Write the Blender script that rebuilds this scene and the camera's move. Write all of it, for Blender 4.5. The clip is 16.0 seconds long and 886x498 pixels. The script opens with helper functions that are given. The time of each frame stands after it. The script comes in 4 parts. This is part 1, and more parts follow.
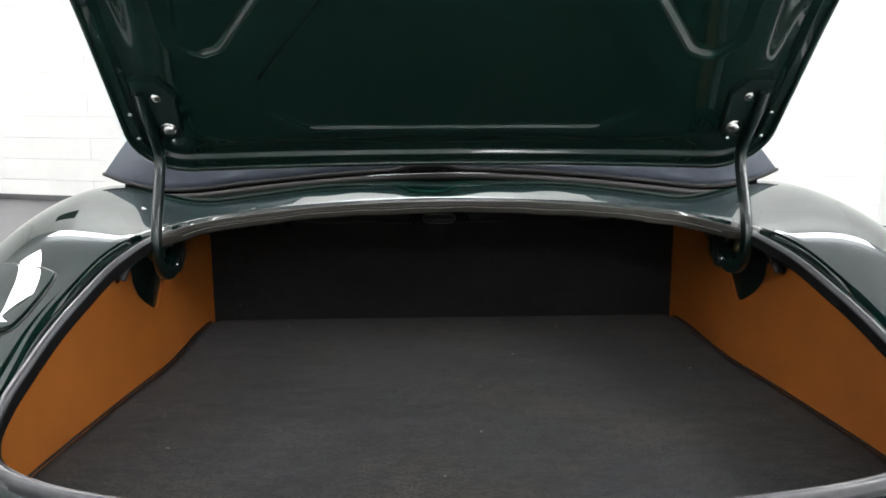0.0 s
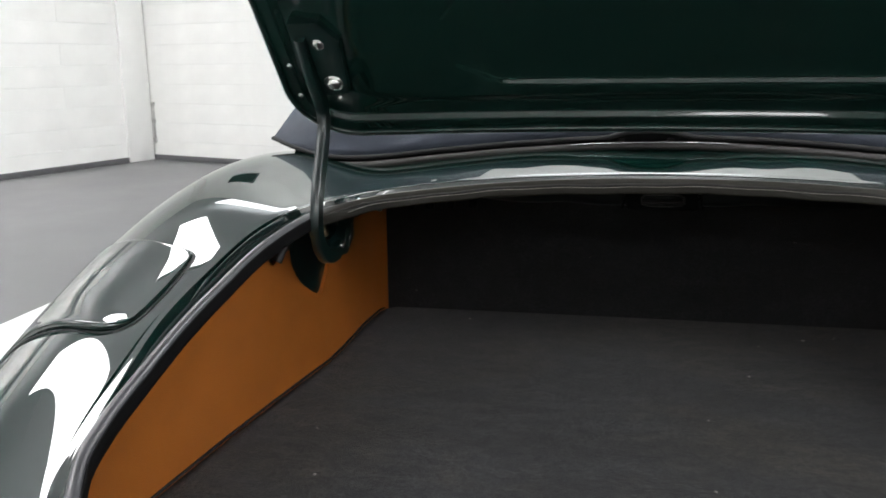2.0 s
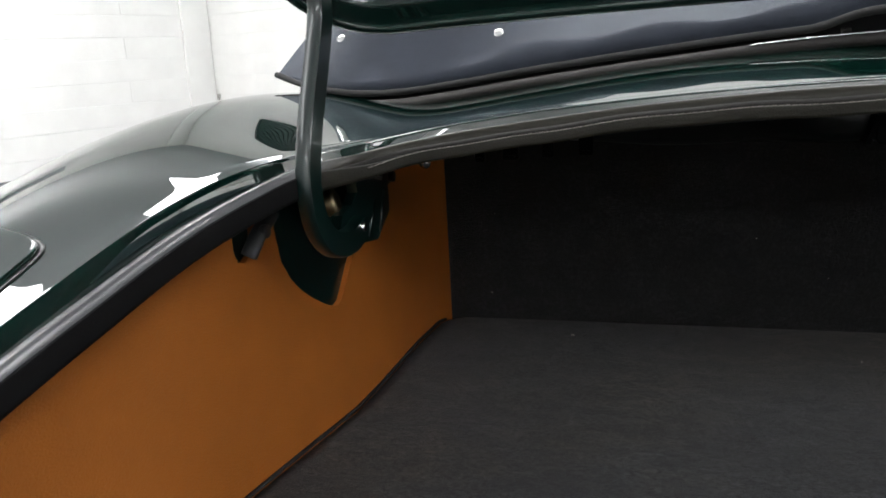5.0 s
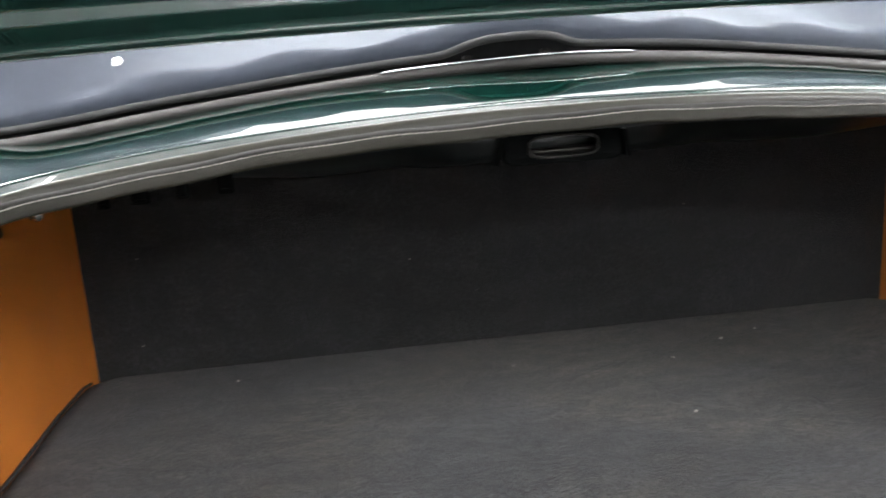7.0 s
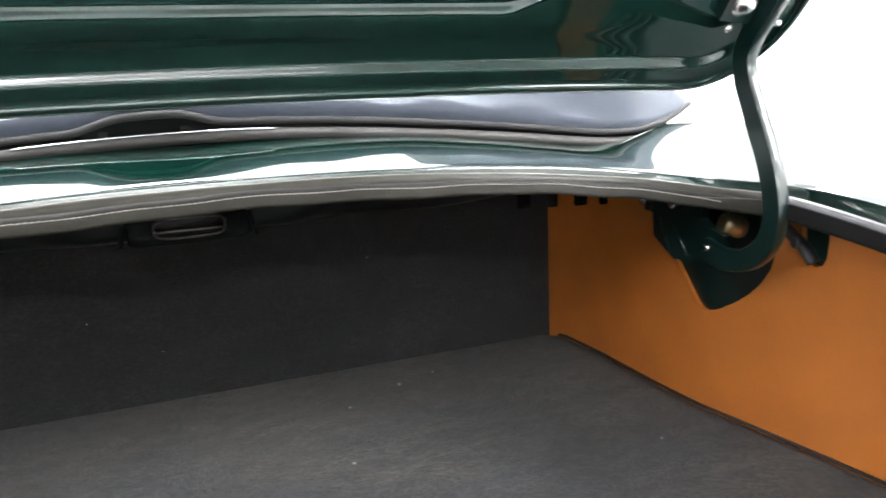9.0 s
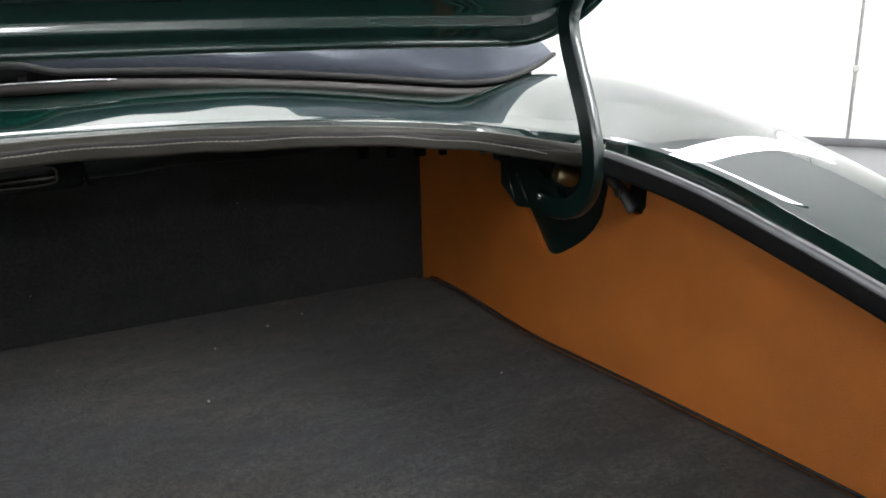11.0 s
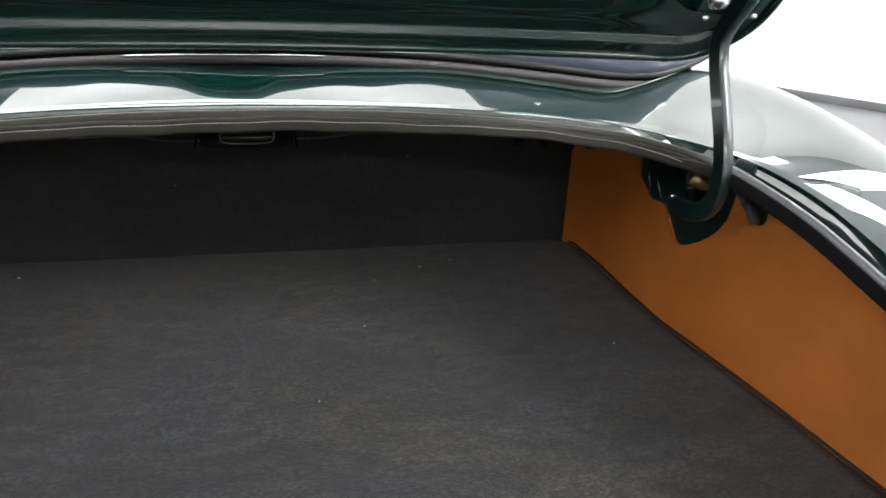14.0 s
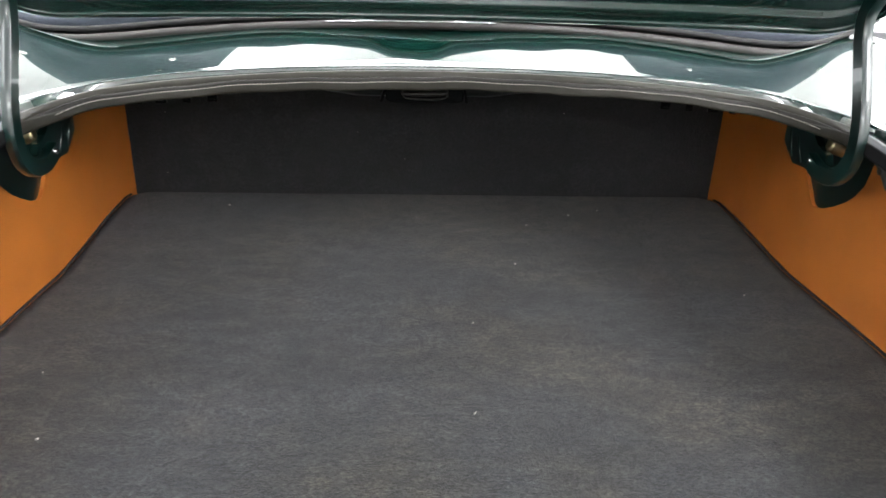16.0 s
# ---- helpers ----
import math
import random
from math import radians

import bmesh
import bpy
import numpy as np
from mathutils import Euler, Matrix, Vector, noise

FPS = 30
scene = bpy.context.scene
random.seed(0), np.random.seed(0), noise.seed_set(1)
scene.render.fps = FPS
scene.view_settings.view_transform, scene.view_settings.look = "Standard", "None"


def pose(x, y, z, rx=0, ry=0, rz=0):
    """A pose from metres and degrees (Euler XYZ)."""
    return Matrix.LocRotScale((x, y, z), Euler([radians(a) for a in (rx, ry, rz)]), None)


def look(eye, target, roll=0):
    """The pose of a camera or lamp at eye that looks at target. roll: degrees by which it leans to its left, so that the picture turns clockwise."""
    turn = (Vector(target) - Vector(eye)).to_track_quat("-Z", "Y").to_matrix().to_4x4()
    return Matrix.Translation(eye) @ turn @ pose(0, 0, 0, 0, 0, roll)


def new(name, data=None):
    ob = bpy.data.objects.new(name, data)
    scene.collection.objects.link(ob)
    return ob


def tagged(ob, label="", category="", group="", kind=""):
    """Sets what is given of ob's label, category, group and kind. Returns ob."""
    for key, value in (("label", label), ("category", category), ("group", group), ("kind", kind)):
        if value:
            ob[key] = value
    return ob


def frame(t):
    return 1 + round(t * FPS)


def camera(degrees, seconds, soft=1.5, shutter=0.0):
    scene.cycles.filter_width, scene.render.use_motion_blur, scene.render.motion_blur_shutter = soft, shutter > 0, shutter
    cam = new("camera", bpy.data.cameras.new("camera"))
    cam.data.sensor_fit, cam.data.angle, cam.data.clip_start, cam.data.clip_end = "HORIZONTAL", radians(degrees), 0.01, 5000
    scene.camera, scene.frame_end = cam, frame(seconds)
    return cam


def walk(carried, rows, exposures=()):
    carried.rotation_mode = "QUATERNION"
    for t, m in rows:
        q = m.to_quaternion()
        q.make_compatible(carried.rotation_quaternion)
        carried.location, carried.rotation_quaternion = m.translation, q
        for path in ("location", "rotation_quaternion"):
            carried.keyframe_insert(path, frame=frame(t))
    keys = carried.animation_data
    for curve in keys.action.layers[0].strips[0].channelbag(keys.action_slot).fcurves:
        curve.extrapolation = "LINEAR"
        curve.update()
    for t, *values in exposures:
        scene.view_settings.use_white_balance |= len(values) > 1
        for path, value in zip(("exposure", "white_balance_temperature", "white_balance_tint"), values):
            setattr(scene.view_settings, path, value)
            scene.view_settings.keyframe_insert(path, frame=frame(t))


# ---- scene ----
cam = camera(56.54, 16.0, soft=1.6, shutter=0.5)
PATH = [
    (0, (-0.0569, -1.4702, 1.0500), (0.0160, 0.4919, 0.6695), -0.19),
    (0.5, (-0.0471, -1.4452, 1.0382), (-0.0547, 0.5190, 0.6615), -0.84),
    (1, (-0.0250, -1.3898, 1.0338), (-0.2016, 0.5642, 0.6458), -1.40),
    (1.5, (-0.0608, -1.3211, 1.0391), (-0.3312, 0.6144, 0.6141), -1.48),
    (2, (-0.0843, -1.2387, 1.0225), (-0.4626, 0.6740, 0.5772), -0.59),
    (2.5, (-0.1014, -1.1623, 1.0201), (-0.5578, 0.7157, 0.5054), -0.29),
    (3, (-0.1253, -1.0940, 1.0238), (-0.6183, 0.7444, 0.4099), 0.46),
    (3.2, (-0.1475, -1.0813, 1.0270), (-0.6218, 0.7477, 0.3712), 0.85),
    (5.3, (-0.1733, -0.8390, 0.9193), (-0.7117, 1.0353, 0.4755), -3.93),
    (5.5, (-0.1744, -0.8423, 0.9221), (-0.6144, 1.0565, 0.4738), -4.43),
    (6, (-0.1915, -0.8292, 0.9211), (-0.3243, 1.1126, 0.4608), -4.16),
    (6.5, (-0.2021, -0.8160, 0.9174), (-0.0883, 1.1299, 0.4692), -3.50),
    (7, (-0.1659, -0.8121, 0.9281), (0.0698, 1.1208, 0.4718), -3.68),
    (7.5, (-0.1475, -0.8293, 0.9360), (0.2305, 1.0849, 0.4967), -3.96),
    (8, (-0.1214, -0.8490, 0.9393), (0.3945, 1.0398, 0.5315), -3.51),
    (8.5, (-0.0973, -0.8522, 0.9516), (0.5412, 0.9976, 0.5387), -2.84),
    (9, (-0.0656, -0.8592, 0.9649), (0.6657, 0.9513, 0.5324), -2.28),
    (9.5, (-0.0417, -0.8688, 0.9664), (0.7579, 0.9098, 0.5221), -1.90),
    (10, (-0.0209, -0.8808, 0.9797), (0.8303, 0.8573, 0.4755), -1.65),
    (10.2, (-0.0117, -0.8900, 0.9765), (0.8472, 0.8418, 0.4633), -1.83),
    (12.3, (0.0010, -0.9730, 1.0126), (0.7071, 0.7422, 0.2645), 0.27),
    (12.5, (0.0039, -0.9818, 1.0227), (0.6608, 0.7459, 0.2590), 0.13),
    (13, (-0.0074, -0.9962, 1.0336), (0.5832, 0.7596, 0.2795), 0.77),
    (13.5, (-0.0162, -1.0094, 1.0390), (0.5193, 0.7740, 0.3090), 1.64),
    (14, (-0.0318, -1.0166, 1.0558), (0.4543, 0.7715, 0.3032), 3.21),
    (14.5, (-0.0401, -1.0348, 1.0754), (0.3637, 0.7545, 0.2782), 4.00),
    (15, (-0.0549, -1.0854, 1.0954), (0.2330, 0.6969, 0.2349), 4.81),
    (15.5, (-0.0560, -1.1026, 1.1047), (0.1454, 0.6708, 0.2022), 4.11),
    (16, (-0.0491, -1.1241, 1.0931), (0.0690, 0.6713, 0.2199), 2.02),
]
LIGHT = [(0, 0.55), (1.0, 0.55), (2.0, 0.28), (3.0, 0.18), (5.3, 0.55), (6.0, 0.95), (6.5, 1.43), (7.5, 2.40), (8.5, 2.55), (9.5, 1.78), (10.2, 1.33), (12.3, 1.03), (14.0, 1.31), (15.0, 1.57), (16.0, 1.92)]
walk(cam, [(t, look(eye, target, roll)) for t, eye, target, roll in PATH], LIGHT)

# ---------- world and light ----------
world = bpy.data.worlds.new("world")
scene.world = world
world.use_nodes = True
world.node_tree.nodes["Background"].inputs[0].default_value = (0.75, 0.85, 1.0, 1)
world.node_tree.nodes["Background"].inputs[1].default_value = 0.3

GROUND = 0.64          # the boot floor lies this high over the garage floor
TURN = -17.4           # the garage stands turned against the car
SHOP = pose(0, 0, 0, 0, 0, TURN)
ROOM_X0, ROOM_X1, ROOM_Y0, ROOM_Y1, ROOM_H = -6.83, 7.2, -7.5, 5.25, 4.8


# ---------- helpers ----------
def part(name, bm, material, parent=None, label="", smooth=True):
    me = bpy.data.meshes.new(name)
    bm.normal_update()
    bm.to_mesh(me)
    bm.free()
    for p in me.polygons:
        p.use_smooth = smooth
    me.materials.append(material)
    ob = new(name, me)
    if parent is not None:
        ob.parent = parent
    if label:
        ob["label"] = label
    return ob


def split_sharp(ob, degrees=35):
    ob.data.set_sharp_from_angle(angle=radians(degrees))
    return ob


def box_bm(x0, x1, y0, y1, z0, z1, bevel=0.0, seg=2):
    bm = bmesh.new()
    bmesh.ops.create_cube(bm, size=1)
    for v in bm.verts:
        v.co = Vector(((x0 + x1) / 2 + v.co.x * (x1 - x0), (y0 + y1) / 2 + v.co.y * (y1 - y0), (z0 + z1) / 2 + v.co.z * (z1 - z0)))
    if bevel:
        bmesh.ops.bevel(bm, geom=bm.edges[:], offset=bevel, segments=seg, affect="EDGES", profile=0.5)
    return bm


def cyl_bm(p, q, r, seg=24, r2=None, bevel=0.0):
    p, q = Vector(p), Vector(q)
    d = q - p
    bm = bmesh.new()
    bmesh.ops.create_cone(bm, cap_ends=True, segments=seg, radius1=r, radius2=r if r2 is None else r2, depth=d.length)
    if bevel:
        rim = [e for e in bm.edges if abs(e.verts[0].co.z - e.verts[1].co.z) < 1e-6]
        bmesh.ops.bevel(bm, geom=rim, offset=bevel, segments=2, affect="EDGES", profile=0.5)
    m = Matrix.Translation((p + q) / 2) @ d.to_track_quat("Z", "Y").to_matrix().to_4x4()
    bmesh.ops.transform(bm, matrix=m, verts=bm.verts)
    return bm


def merge(a, b):
    me = bpy.data.meshes.new("tmp")
    b.to_mesh(me)
    b.free()
    a.from_mesh(me)
    bpy.data.meshes.remove(me)
    return a


def smooth_curve(pts, n):
    """n points evenly spaced along a Catmull-Rom curve through pts."""
    P = np.array(pts, float)
    P = np.vstack([2 * P[0] - P[1], P, 2 * P[-1] - P[-2]])
    out = []
    for i in range(1, len(P) - 2):
        for t in np.linspace(0, 1, 24, endpoint=False):
            a, b, c, d = P[i - 1:i + 3]
            out.append(0.5 * (2 * b + (c - a) * t + (2 * a - 5 * b + 4 * c - d) * t * t + (3 * b - a - 3 * c + d) * t ** 3))
    out = np.array(out + [P[-2]])
    s = np.r_[0, np.cumsum(np.linalg.norm(np.diff(out, axis=0), axis=1))]
    w = np.linspace(0, s[-1], n)
    return np.stack([np.interp(w, s, out[:, k]) for k in range(out.shape[1])], 1)


def grid_bm(rows, close_u=False, close_v=False):
    """A bmesh from rows of points."""
    bm = bmesh.new()
    V = [[bm.verts.new(p) for p in r] for r in rows]
    n, m = len(V), len(V[0])
    for i in range(n if close_u else n - 1):
        for j in range(m if close_v else m - 1):
            bm.faces.new((V[i][j], V[(i + 1) % n][j], V[(i + 1) % n][(j + 1) % m], V[i][(j + 1) % m]))
    return bm


def sweep_bm(path, profile, ups, closed=False, caps=True):
    """profile (a, b): a along the side way, b along the up way, at every point of path."""
    path = np.array(path, float)
    n = len(path)
    rows = []
    for i in range(n):
        t = path[(i + 1) % n] - path[i - 1] if closed else path[min(i + 1, n - 1)] - path[max(i - 1, 0)]
        t /= np.linalg.norm(t)
        up = np.array(ups[i] if np.ndim(ups) == 2 else ups, float)
        side = np.cross(t, up)
        side /= np.linalg.norm(side)
        up2 = np.cross(side, t)
        rows.append([path[i] + a * side + b * up2 for a, b in profile])
    bm = grid_bm(rows, close_u=closed, close_v=True)
    if caps and not closed:
        bm.verts.ensure_lookup_table()
        m = len(profile)
        bm.faces.new([bm.verts[j] for j in range(m)])
        bm.faces.new([bm.verts[(n - 1) * m + j] for j in range(m)][::-1])
    bmesh.ops.recalc_face_normals(bm, faces=bm.faces[:])
    return bm


def sstep(a, b, x):
    t = np.clip((np.asarray(x, float) - a) / (b - a), 0, 1)
    return t * t * (3 - 2 * t)


# ---------- materials ----------
def material(name, color, rough, metal=0.0, coat=0.0, vary=0.0, scale=20.0, bump=0.0, bump_scale=200.0, stretch=(1, 1, 1), rough_vary=0.0):
    m = bpy.data.materials.new(name)
    m.use_nodes = True
    nt = m.node_tree
    b = nt.nodes["Principled BSDF"]
    b.inputs["Base Color"].default_value = (*color, 1)
    b.inputs["Roughness"].default_value = rough
    b.inputs["Metallic"].default_value = metal
    b.inputs["Coat Weight"].default_value = coat
    b.inputs["Coat Roughness"].default_value = 0.03
    tc = nt.nodes.new("ShaderNodeTexCoord")
    mp = nt.nodes.new("ShaderNodeMapping")
    mp.inputs["Scale"].default_value = stretch
    nt.links.new(tc.outputs["Object"], mp.inputs["Vector"])
    if vary or rough_vary:
        n1 = nt.nodes.new("ShaderNodeTexNoise")
        n1.inputs["Scale"].default_value = scale
        n1.inputs["Detail"].default_value = 6
        nt.links.new(mp.outputs[0], n1.inputs["Vector"])
    if vary:
        ramp = nt.nodes.new("ShaderNodeValToRGB")
        ramp.color_ramp.elements[0].position, ramp.color_ramp.elements[1].position = 0.25, 0.75
        ramp.color_ramp.elements[0].color = (*[c * (1 - vary) for c in color], 1)
        ramp.color_ramp.elements[1].color = (*[min(1, c * (1 + vary)) for c in color], 1)
        nt.links.new(n1.outputs["Fac"], ramp.inputs[0])
        nt.links.new(ramp.outputs[0], b.inputs["Base Color"])
    if rough_vary:
        mr = nt.nodes.new("ShaderNodeMapRange")
        mr.inputs["To Min"].default_value, mr.inputs["To Max"].default_value = max(0, rough - rough_vary), rough + rough_vary
        nt.links.new(n1.outputs["Fac"], mr.inputs["Value"])
        nt.links.new(mr.outputs[0], b.inputs["Roughness"])
    if bump:
        n2 = nt.nodes.new("ShaderNodeTexNoise")
        n2.inputs["Scale"].default_value = bump_scale
        n2.inputs["Detail"].default_value = 4
        nt.links.new(mp.outputs[0], n2.inputs["Vector"])
        bp = nt.nodes.new("ShaderNodeBump")
        bp.inputs["Strength"].default_value = bump
        bp.inputs["Distance"].default_value = 0.002
        nt.links.new(n2.outputs["Fac"], bp.inputs["Height"])
        nt.links.new(bp.outputs[0], b.inputs["Normal"])
    return m


def glow(name, color, strength):
    m = bpy.data.materials.new(name)
    m.use_nodes = True
    nt = m.node_tree
    nt.nodes.remove(nt.nodes["Principled BSDF"])
    e = nt.nodes.new("ShaderNodeEmission")
    e.inputs[0].default_value = (*color, 1)
    e.inputs[1].default_value = strength
    nt.links.new(e.outputs[0], nt.nodes["Material Output"].inputs[0])
    return m


PAINT = material("green_paint", (0.0016, 0.0125, 0.0094), 0.5, coat=1.0, vary=0.06, scale=900)
PAINT.node_tree.nodes["Principled BSDF"].inputs["Specular IOR Level"].default_value = 0.0
PAINT.node_tree.nodes["Principled BSDF"].inputs["Coat Roughness"].default_value = 0.008
PAINT.node_tree.nodes["Principled BSDF"].inputs["Coat IOR"].default_value = 2.0
# Duller coat for the lid; colour lifted and greyed in place of reflected light.
LIDPAINT = PAINT.copy()
LIDPAINT.name = "green_paint_lifted"
LIDPAINT.node_tree.nodes["Principled BSDF"].inputs["Coat IOR"].default_value = 1.5
LIDPAINT.node_tree.nodes["Principled BSDF"].inputs["Coat Roughness"].default_value = 0.05
for el, c in zip(LIDPAINT.node_tree.nodes["Color Ramp"].color_ramp.elements, (0.93, 1.07)):
    el.color = (0.0045 * c, 0.0175 * c, 0.0135 * c, 1)
# the pressed panel is a little wavy
lid_nodes = LIDPAINT.node_tree
lid_noise = lid_nodes.nodes.new("ShaderNodeTexNoise")
lid_noise.inputs["Scale"].default_value, lid_noise.inputs["Detail"].default_value = 7.0, 1.0
lid_bump = lid_nodes.nodes.new("ShaderNodeBump")
lid_bump.inputs["Strength"].default_value, lid_bump.inputs["Distance"].default_value = 0.5, 0.006
lid_nodes.links.new(lid_nodes.nodes["Mapping"].outputs[0], lid_noise.inputs["Vector"])
lid_nodes.links.new(lid_noise.outputs["Fac"], lid_bump.inputs["Height"])
lid_nodes.links.new(lid_bump.outputs[0], lid_nodes.nodes["Principled BSDF"].inputs["Coat Normal"])


def sheen(m, weight, rough=0.4, tint=(1, 1, 1)):
    b = m.node_tree.nodes["Principled BSDF"]
    b.inputs["Sheen Weight"].default_value = weight
    b.inputs["Sheen Roughness"].default_value = rough
    b.inputs["Sheen Tint"].default_value = (*tint, 1)
    return m


INNER_GREEN = material("satin_green", (0.0018, 0.0105, 0.0090), 0.3, coat=0.5, vary=0.2, scale=30)
def carpet_material(name, wear=1.0, warm=1.0, tone=1.0):
    m = material(name, (0.02, 0.02, 0.02), 0.95)
    nt = m.node_tree
    b = nt.nodes["Principled BSDF"]
    tc = nt.nodes["Texture Coordinate"]

    def noise_node(scale, detail, stretch=(1, 1, 1), rough=0.6):
        mp = nt.nodes.new("ShaderNodeMapping")
        mp.inputs["Scale"].default_value = stretch
        nt.links.new(tc.outputs["Object"], mp.inputs["Vector"])
        n = nt.nodes.new("ShaderNodeTexNoise")
        n.inputs["Scale"].default_value, n.inputs["Detail"].default_value, n.inputs["Roughness"].default_value = scale, detail, rough
        nt.links.new(mp.outputs[0], n.inputs["Vector"])
        return n.outputs["Fac"]

    def ramp(fac, stops):
        r = nt.nodes.new("ShaderNodeValToRGB")
        while len(r.color_ramp.elements) < len(stops):
            r.color_ramp.elements.new(0.5)
        for e, (p, c) in zip(r.color_ramp.elements, stops):
            e.position, e.color = p, (*c, 1)
        nt.links.new(fac, r.inputs[0])
        return r.outputs[0]

    def mix(kind, a, c, fac=1.0):
        x = nt.nodes.new("ShaderNodeMix")
        x.data_type, x.blend_type = "RGBA", kind
        x.inputs[0].default_value = fac
        nt.links.new(a, x.inputs[6])
        nt.links.new(c, x.inputs[7])
        return x.outputs[2]

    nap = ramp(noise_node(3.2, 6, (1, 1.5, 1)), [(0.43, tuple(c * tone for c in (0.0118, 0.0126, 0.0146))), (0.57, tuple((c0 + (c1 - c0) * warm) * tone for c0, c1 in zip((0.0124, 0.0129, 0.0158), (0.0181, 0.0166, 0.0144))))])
    streak = ramp(noise_node(11, 7, (0.6, 1.5, 1), 0.72), [(0.36, (1 - .36 * wear,) * 3), (0.64, (1 + .38 * wear,) * 3)])
    fibre = ramp(noise_node(230, 4, (0.95, 1.1, 1), 0.8), [(0.41, (1 - .60 * wear,) * 3), (0.5, (.90, .90, .91)), (0.59, (1 + .85 * wear,) * 3)])
    tuft = ramp(noise_node(48, 5, (0.8, 1.3, 1), 0.7), [(0.40, (1 - .40 * wear, 1 - .36 * wear, 1 - .31 * wear)), (0.60, (1 + .50 * wear, 1 + .42 * wear, 1 + .32 * wear))])
    col = mix("MULTIPLY", mix("MULTIPLY", mix("MULTIPLY", nap, streak), tuft), fibre)
    nt.links.new(col, b.inputs["Base Color"])
    bp = nt.nodes.new("ShaderNodeBump")
    bp.inputs["Strength"].default_value, bp.inputs["Distance"].default_value = 0.8, 0.0025
    nt.links.new(noise_node(420, 3, (0.7, 1.2, 1), 0.8), bp.inputs["Height"])
    nt.links.new(bp.outputs[0], b.inputs["Normal"])
    return sheen(m, 0.08, 0.5, (1, 0.97, 0.93))


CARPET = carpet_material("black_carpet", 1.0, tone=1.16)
# Floor carpet again, darkened and cooled for the shade under the deck.
SHADECARPET = carpet_material("black_carpet_shaded", 1.2, 0.0, .35)
LEATHER = material("tan_leather", (0.355, 0.108, 0.0135), 0.5, vary=0.13, scale=14, bump=0.45, bump_scale=700)
RUBBER = material("grey_rubber", (0.022, 0.0196, 0.0152), 0.34, vary=0.15, scale=60, bump=0.1, bump_scale=500)
DARKRUBBER = material("dark_rubber", (0.0058, 0.0057, 0.0062), 0.8, vary=0.15, scale=60, bump=0.1, bump_scale=500)
# Seal rubber along the sides, coloured paler for its bright highlights.
SIDESEAL = material("seal_rubber_highlit", (0.10, 0.10, 0.105), 0.22, vary=0.12, scale=60, bump=0.05, bump_scale=500)
FLAP = material("grey_trim_cloth", (0.0118, 0.0107, 0.0077), 0.6, vary=0.12, scale=60, bump=0.2, bump_scale=800)
CANVAS = sheen(material("blue_black_canvas", (0.030, 0.037, 0.054), 0.8, vary=0.15, scale=40, bump=0.5, bump_scale=1500), 0.35, 0.35, (0.86, 0.93, 1))
PIPING = material("brown_black_piping", (0.014, 0.0130, 0.0135), 0.7)
ROLL = material("brown_black_roll", (0.021, 0.0172, 0.0155), 0.5, vary=0.1, scale=50)
# Black of the added blinds and of the flap's shade strip.
DARK = material("helper_black", (0.012, 0.013, 0.014), 0.3, coat=0.3)
STEEL = material("bright_steel", (0.75, 0.74, 0.72), 0.22, metal=1.0, vary=0.1, scale=300)
BRASS = material("worn_brass", (0.34, 0.28, 0.17), 0.35, metal=1.0, vary=0.3, scale=150)
LINT = material("pale_lint", (0.30, 0.28, 0.25), 0.9)
# Black of the curtain, filler and tubes that stand in for shade.
SHADEBLACK = material("shade_black", (0.012, 0.012, 0.013), 0.9, vary=0.2, scale=40)
PALEPIPE = material("pale_grey_pipe", (0.42, 0.41, 0.39), 0.5, vary=0.25, scale=30)
BEAD = material("brown_grey_bead", (0.0080, 0.0066, 0.0054), 0.45, vary=0.15, scale=60, bump=0.1, bump_scale=500)
STOPGREY = material("stop_grey_rubber", (0.030, 0.031, 0.034), 0.5, vary=0.25, scale=90, bump=0.1, bump_scale=400)
MEMBER = material("gloss_green_black", (0.0005, 0.0016, 0.0014), 0.35, coat=0.35, vary=0.1, scale=60)
DARKVENT = material("dark_grey_vent", (0.05, 0.052, 0.055), 0.5, vary=0.1, scale=20)
for m, v in ((DARKRUBBER, .12), (RUBBER, .22), (FLAP, .15), (BEAD, .2), (MEMBER, .2)):
    m.node_tree.nodes["Principled BSDF"].inputs["Specular IOR Level"].default_value = v
THREAD = material("pale_thread", (0.15, 0.138, 0.12), 0.8)
GLOSSBLACK = material("black_green", (0.0007, 0.0010, 0.0010), 0.55)
GLOSSBLACK.node_tree.nodes["Principled BSDF"].inputs["Specular IOR Level"].default_value = 0.03
TYRE = material("tyre_rubber", (0.02, 0.02, 0.02), 0.8, vary=0.2, scale=30)
WORNSTEEL = material("worn_steel", (0.034, 0.032, 0.030), 0.45, metal=1.0, vary=0.4, scale=120)
CHROME = material("chrome", (0.8, 0.8, 0.8), 0.06, metal=1.0)
WHITE = material("white_painted_block", (0.80, 0.80, 0.78), 0.55, vary=0.05, scale=3, bump=0.4, bump_scale=60)
FLOORGREY = material("grey_floor_paint", (0.13, 0.13, 0.135), 0.35, vary=0.15, scale=2, bump=0.1, bump_scale=80, rough_vary=0.1)
SKIRT = material("dark_grey_skirting", (0.10, 0.10, 0.105), 0.5, vary=0.1, scale=8)
CEIL = material("grey_white_ceiling", (0.44, 0.45, 0.46), 0.8, vary=0.03, scale=2)
BAYWHITE = material("white_sheet", (0.75, 0.75, 0.74), 0.4, vary=0.04, scale=3)
WHITEPLAIN = material("white_plaster", (0.80, 0.80, 0.78), 0.6, vary=0.03, scale=4)
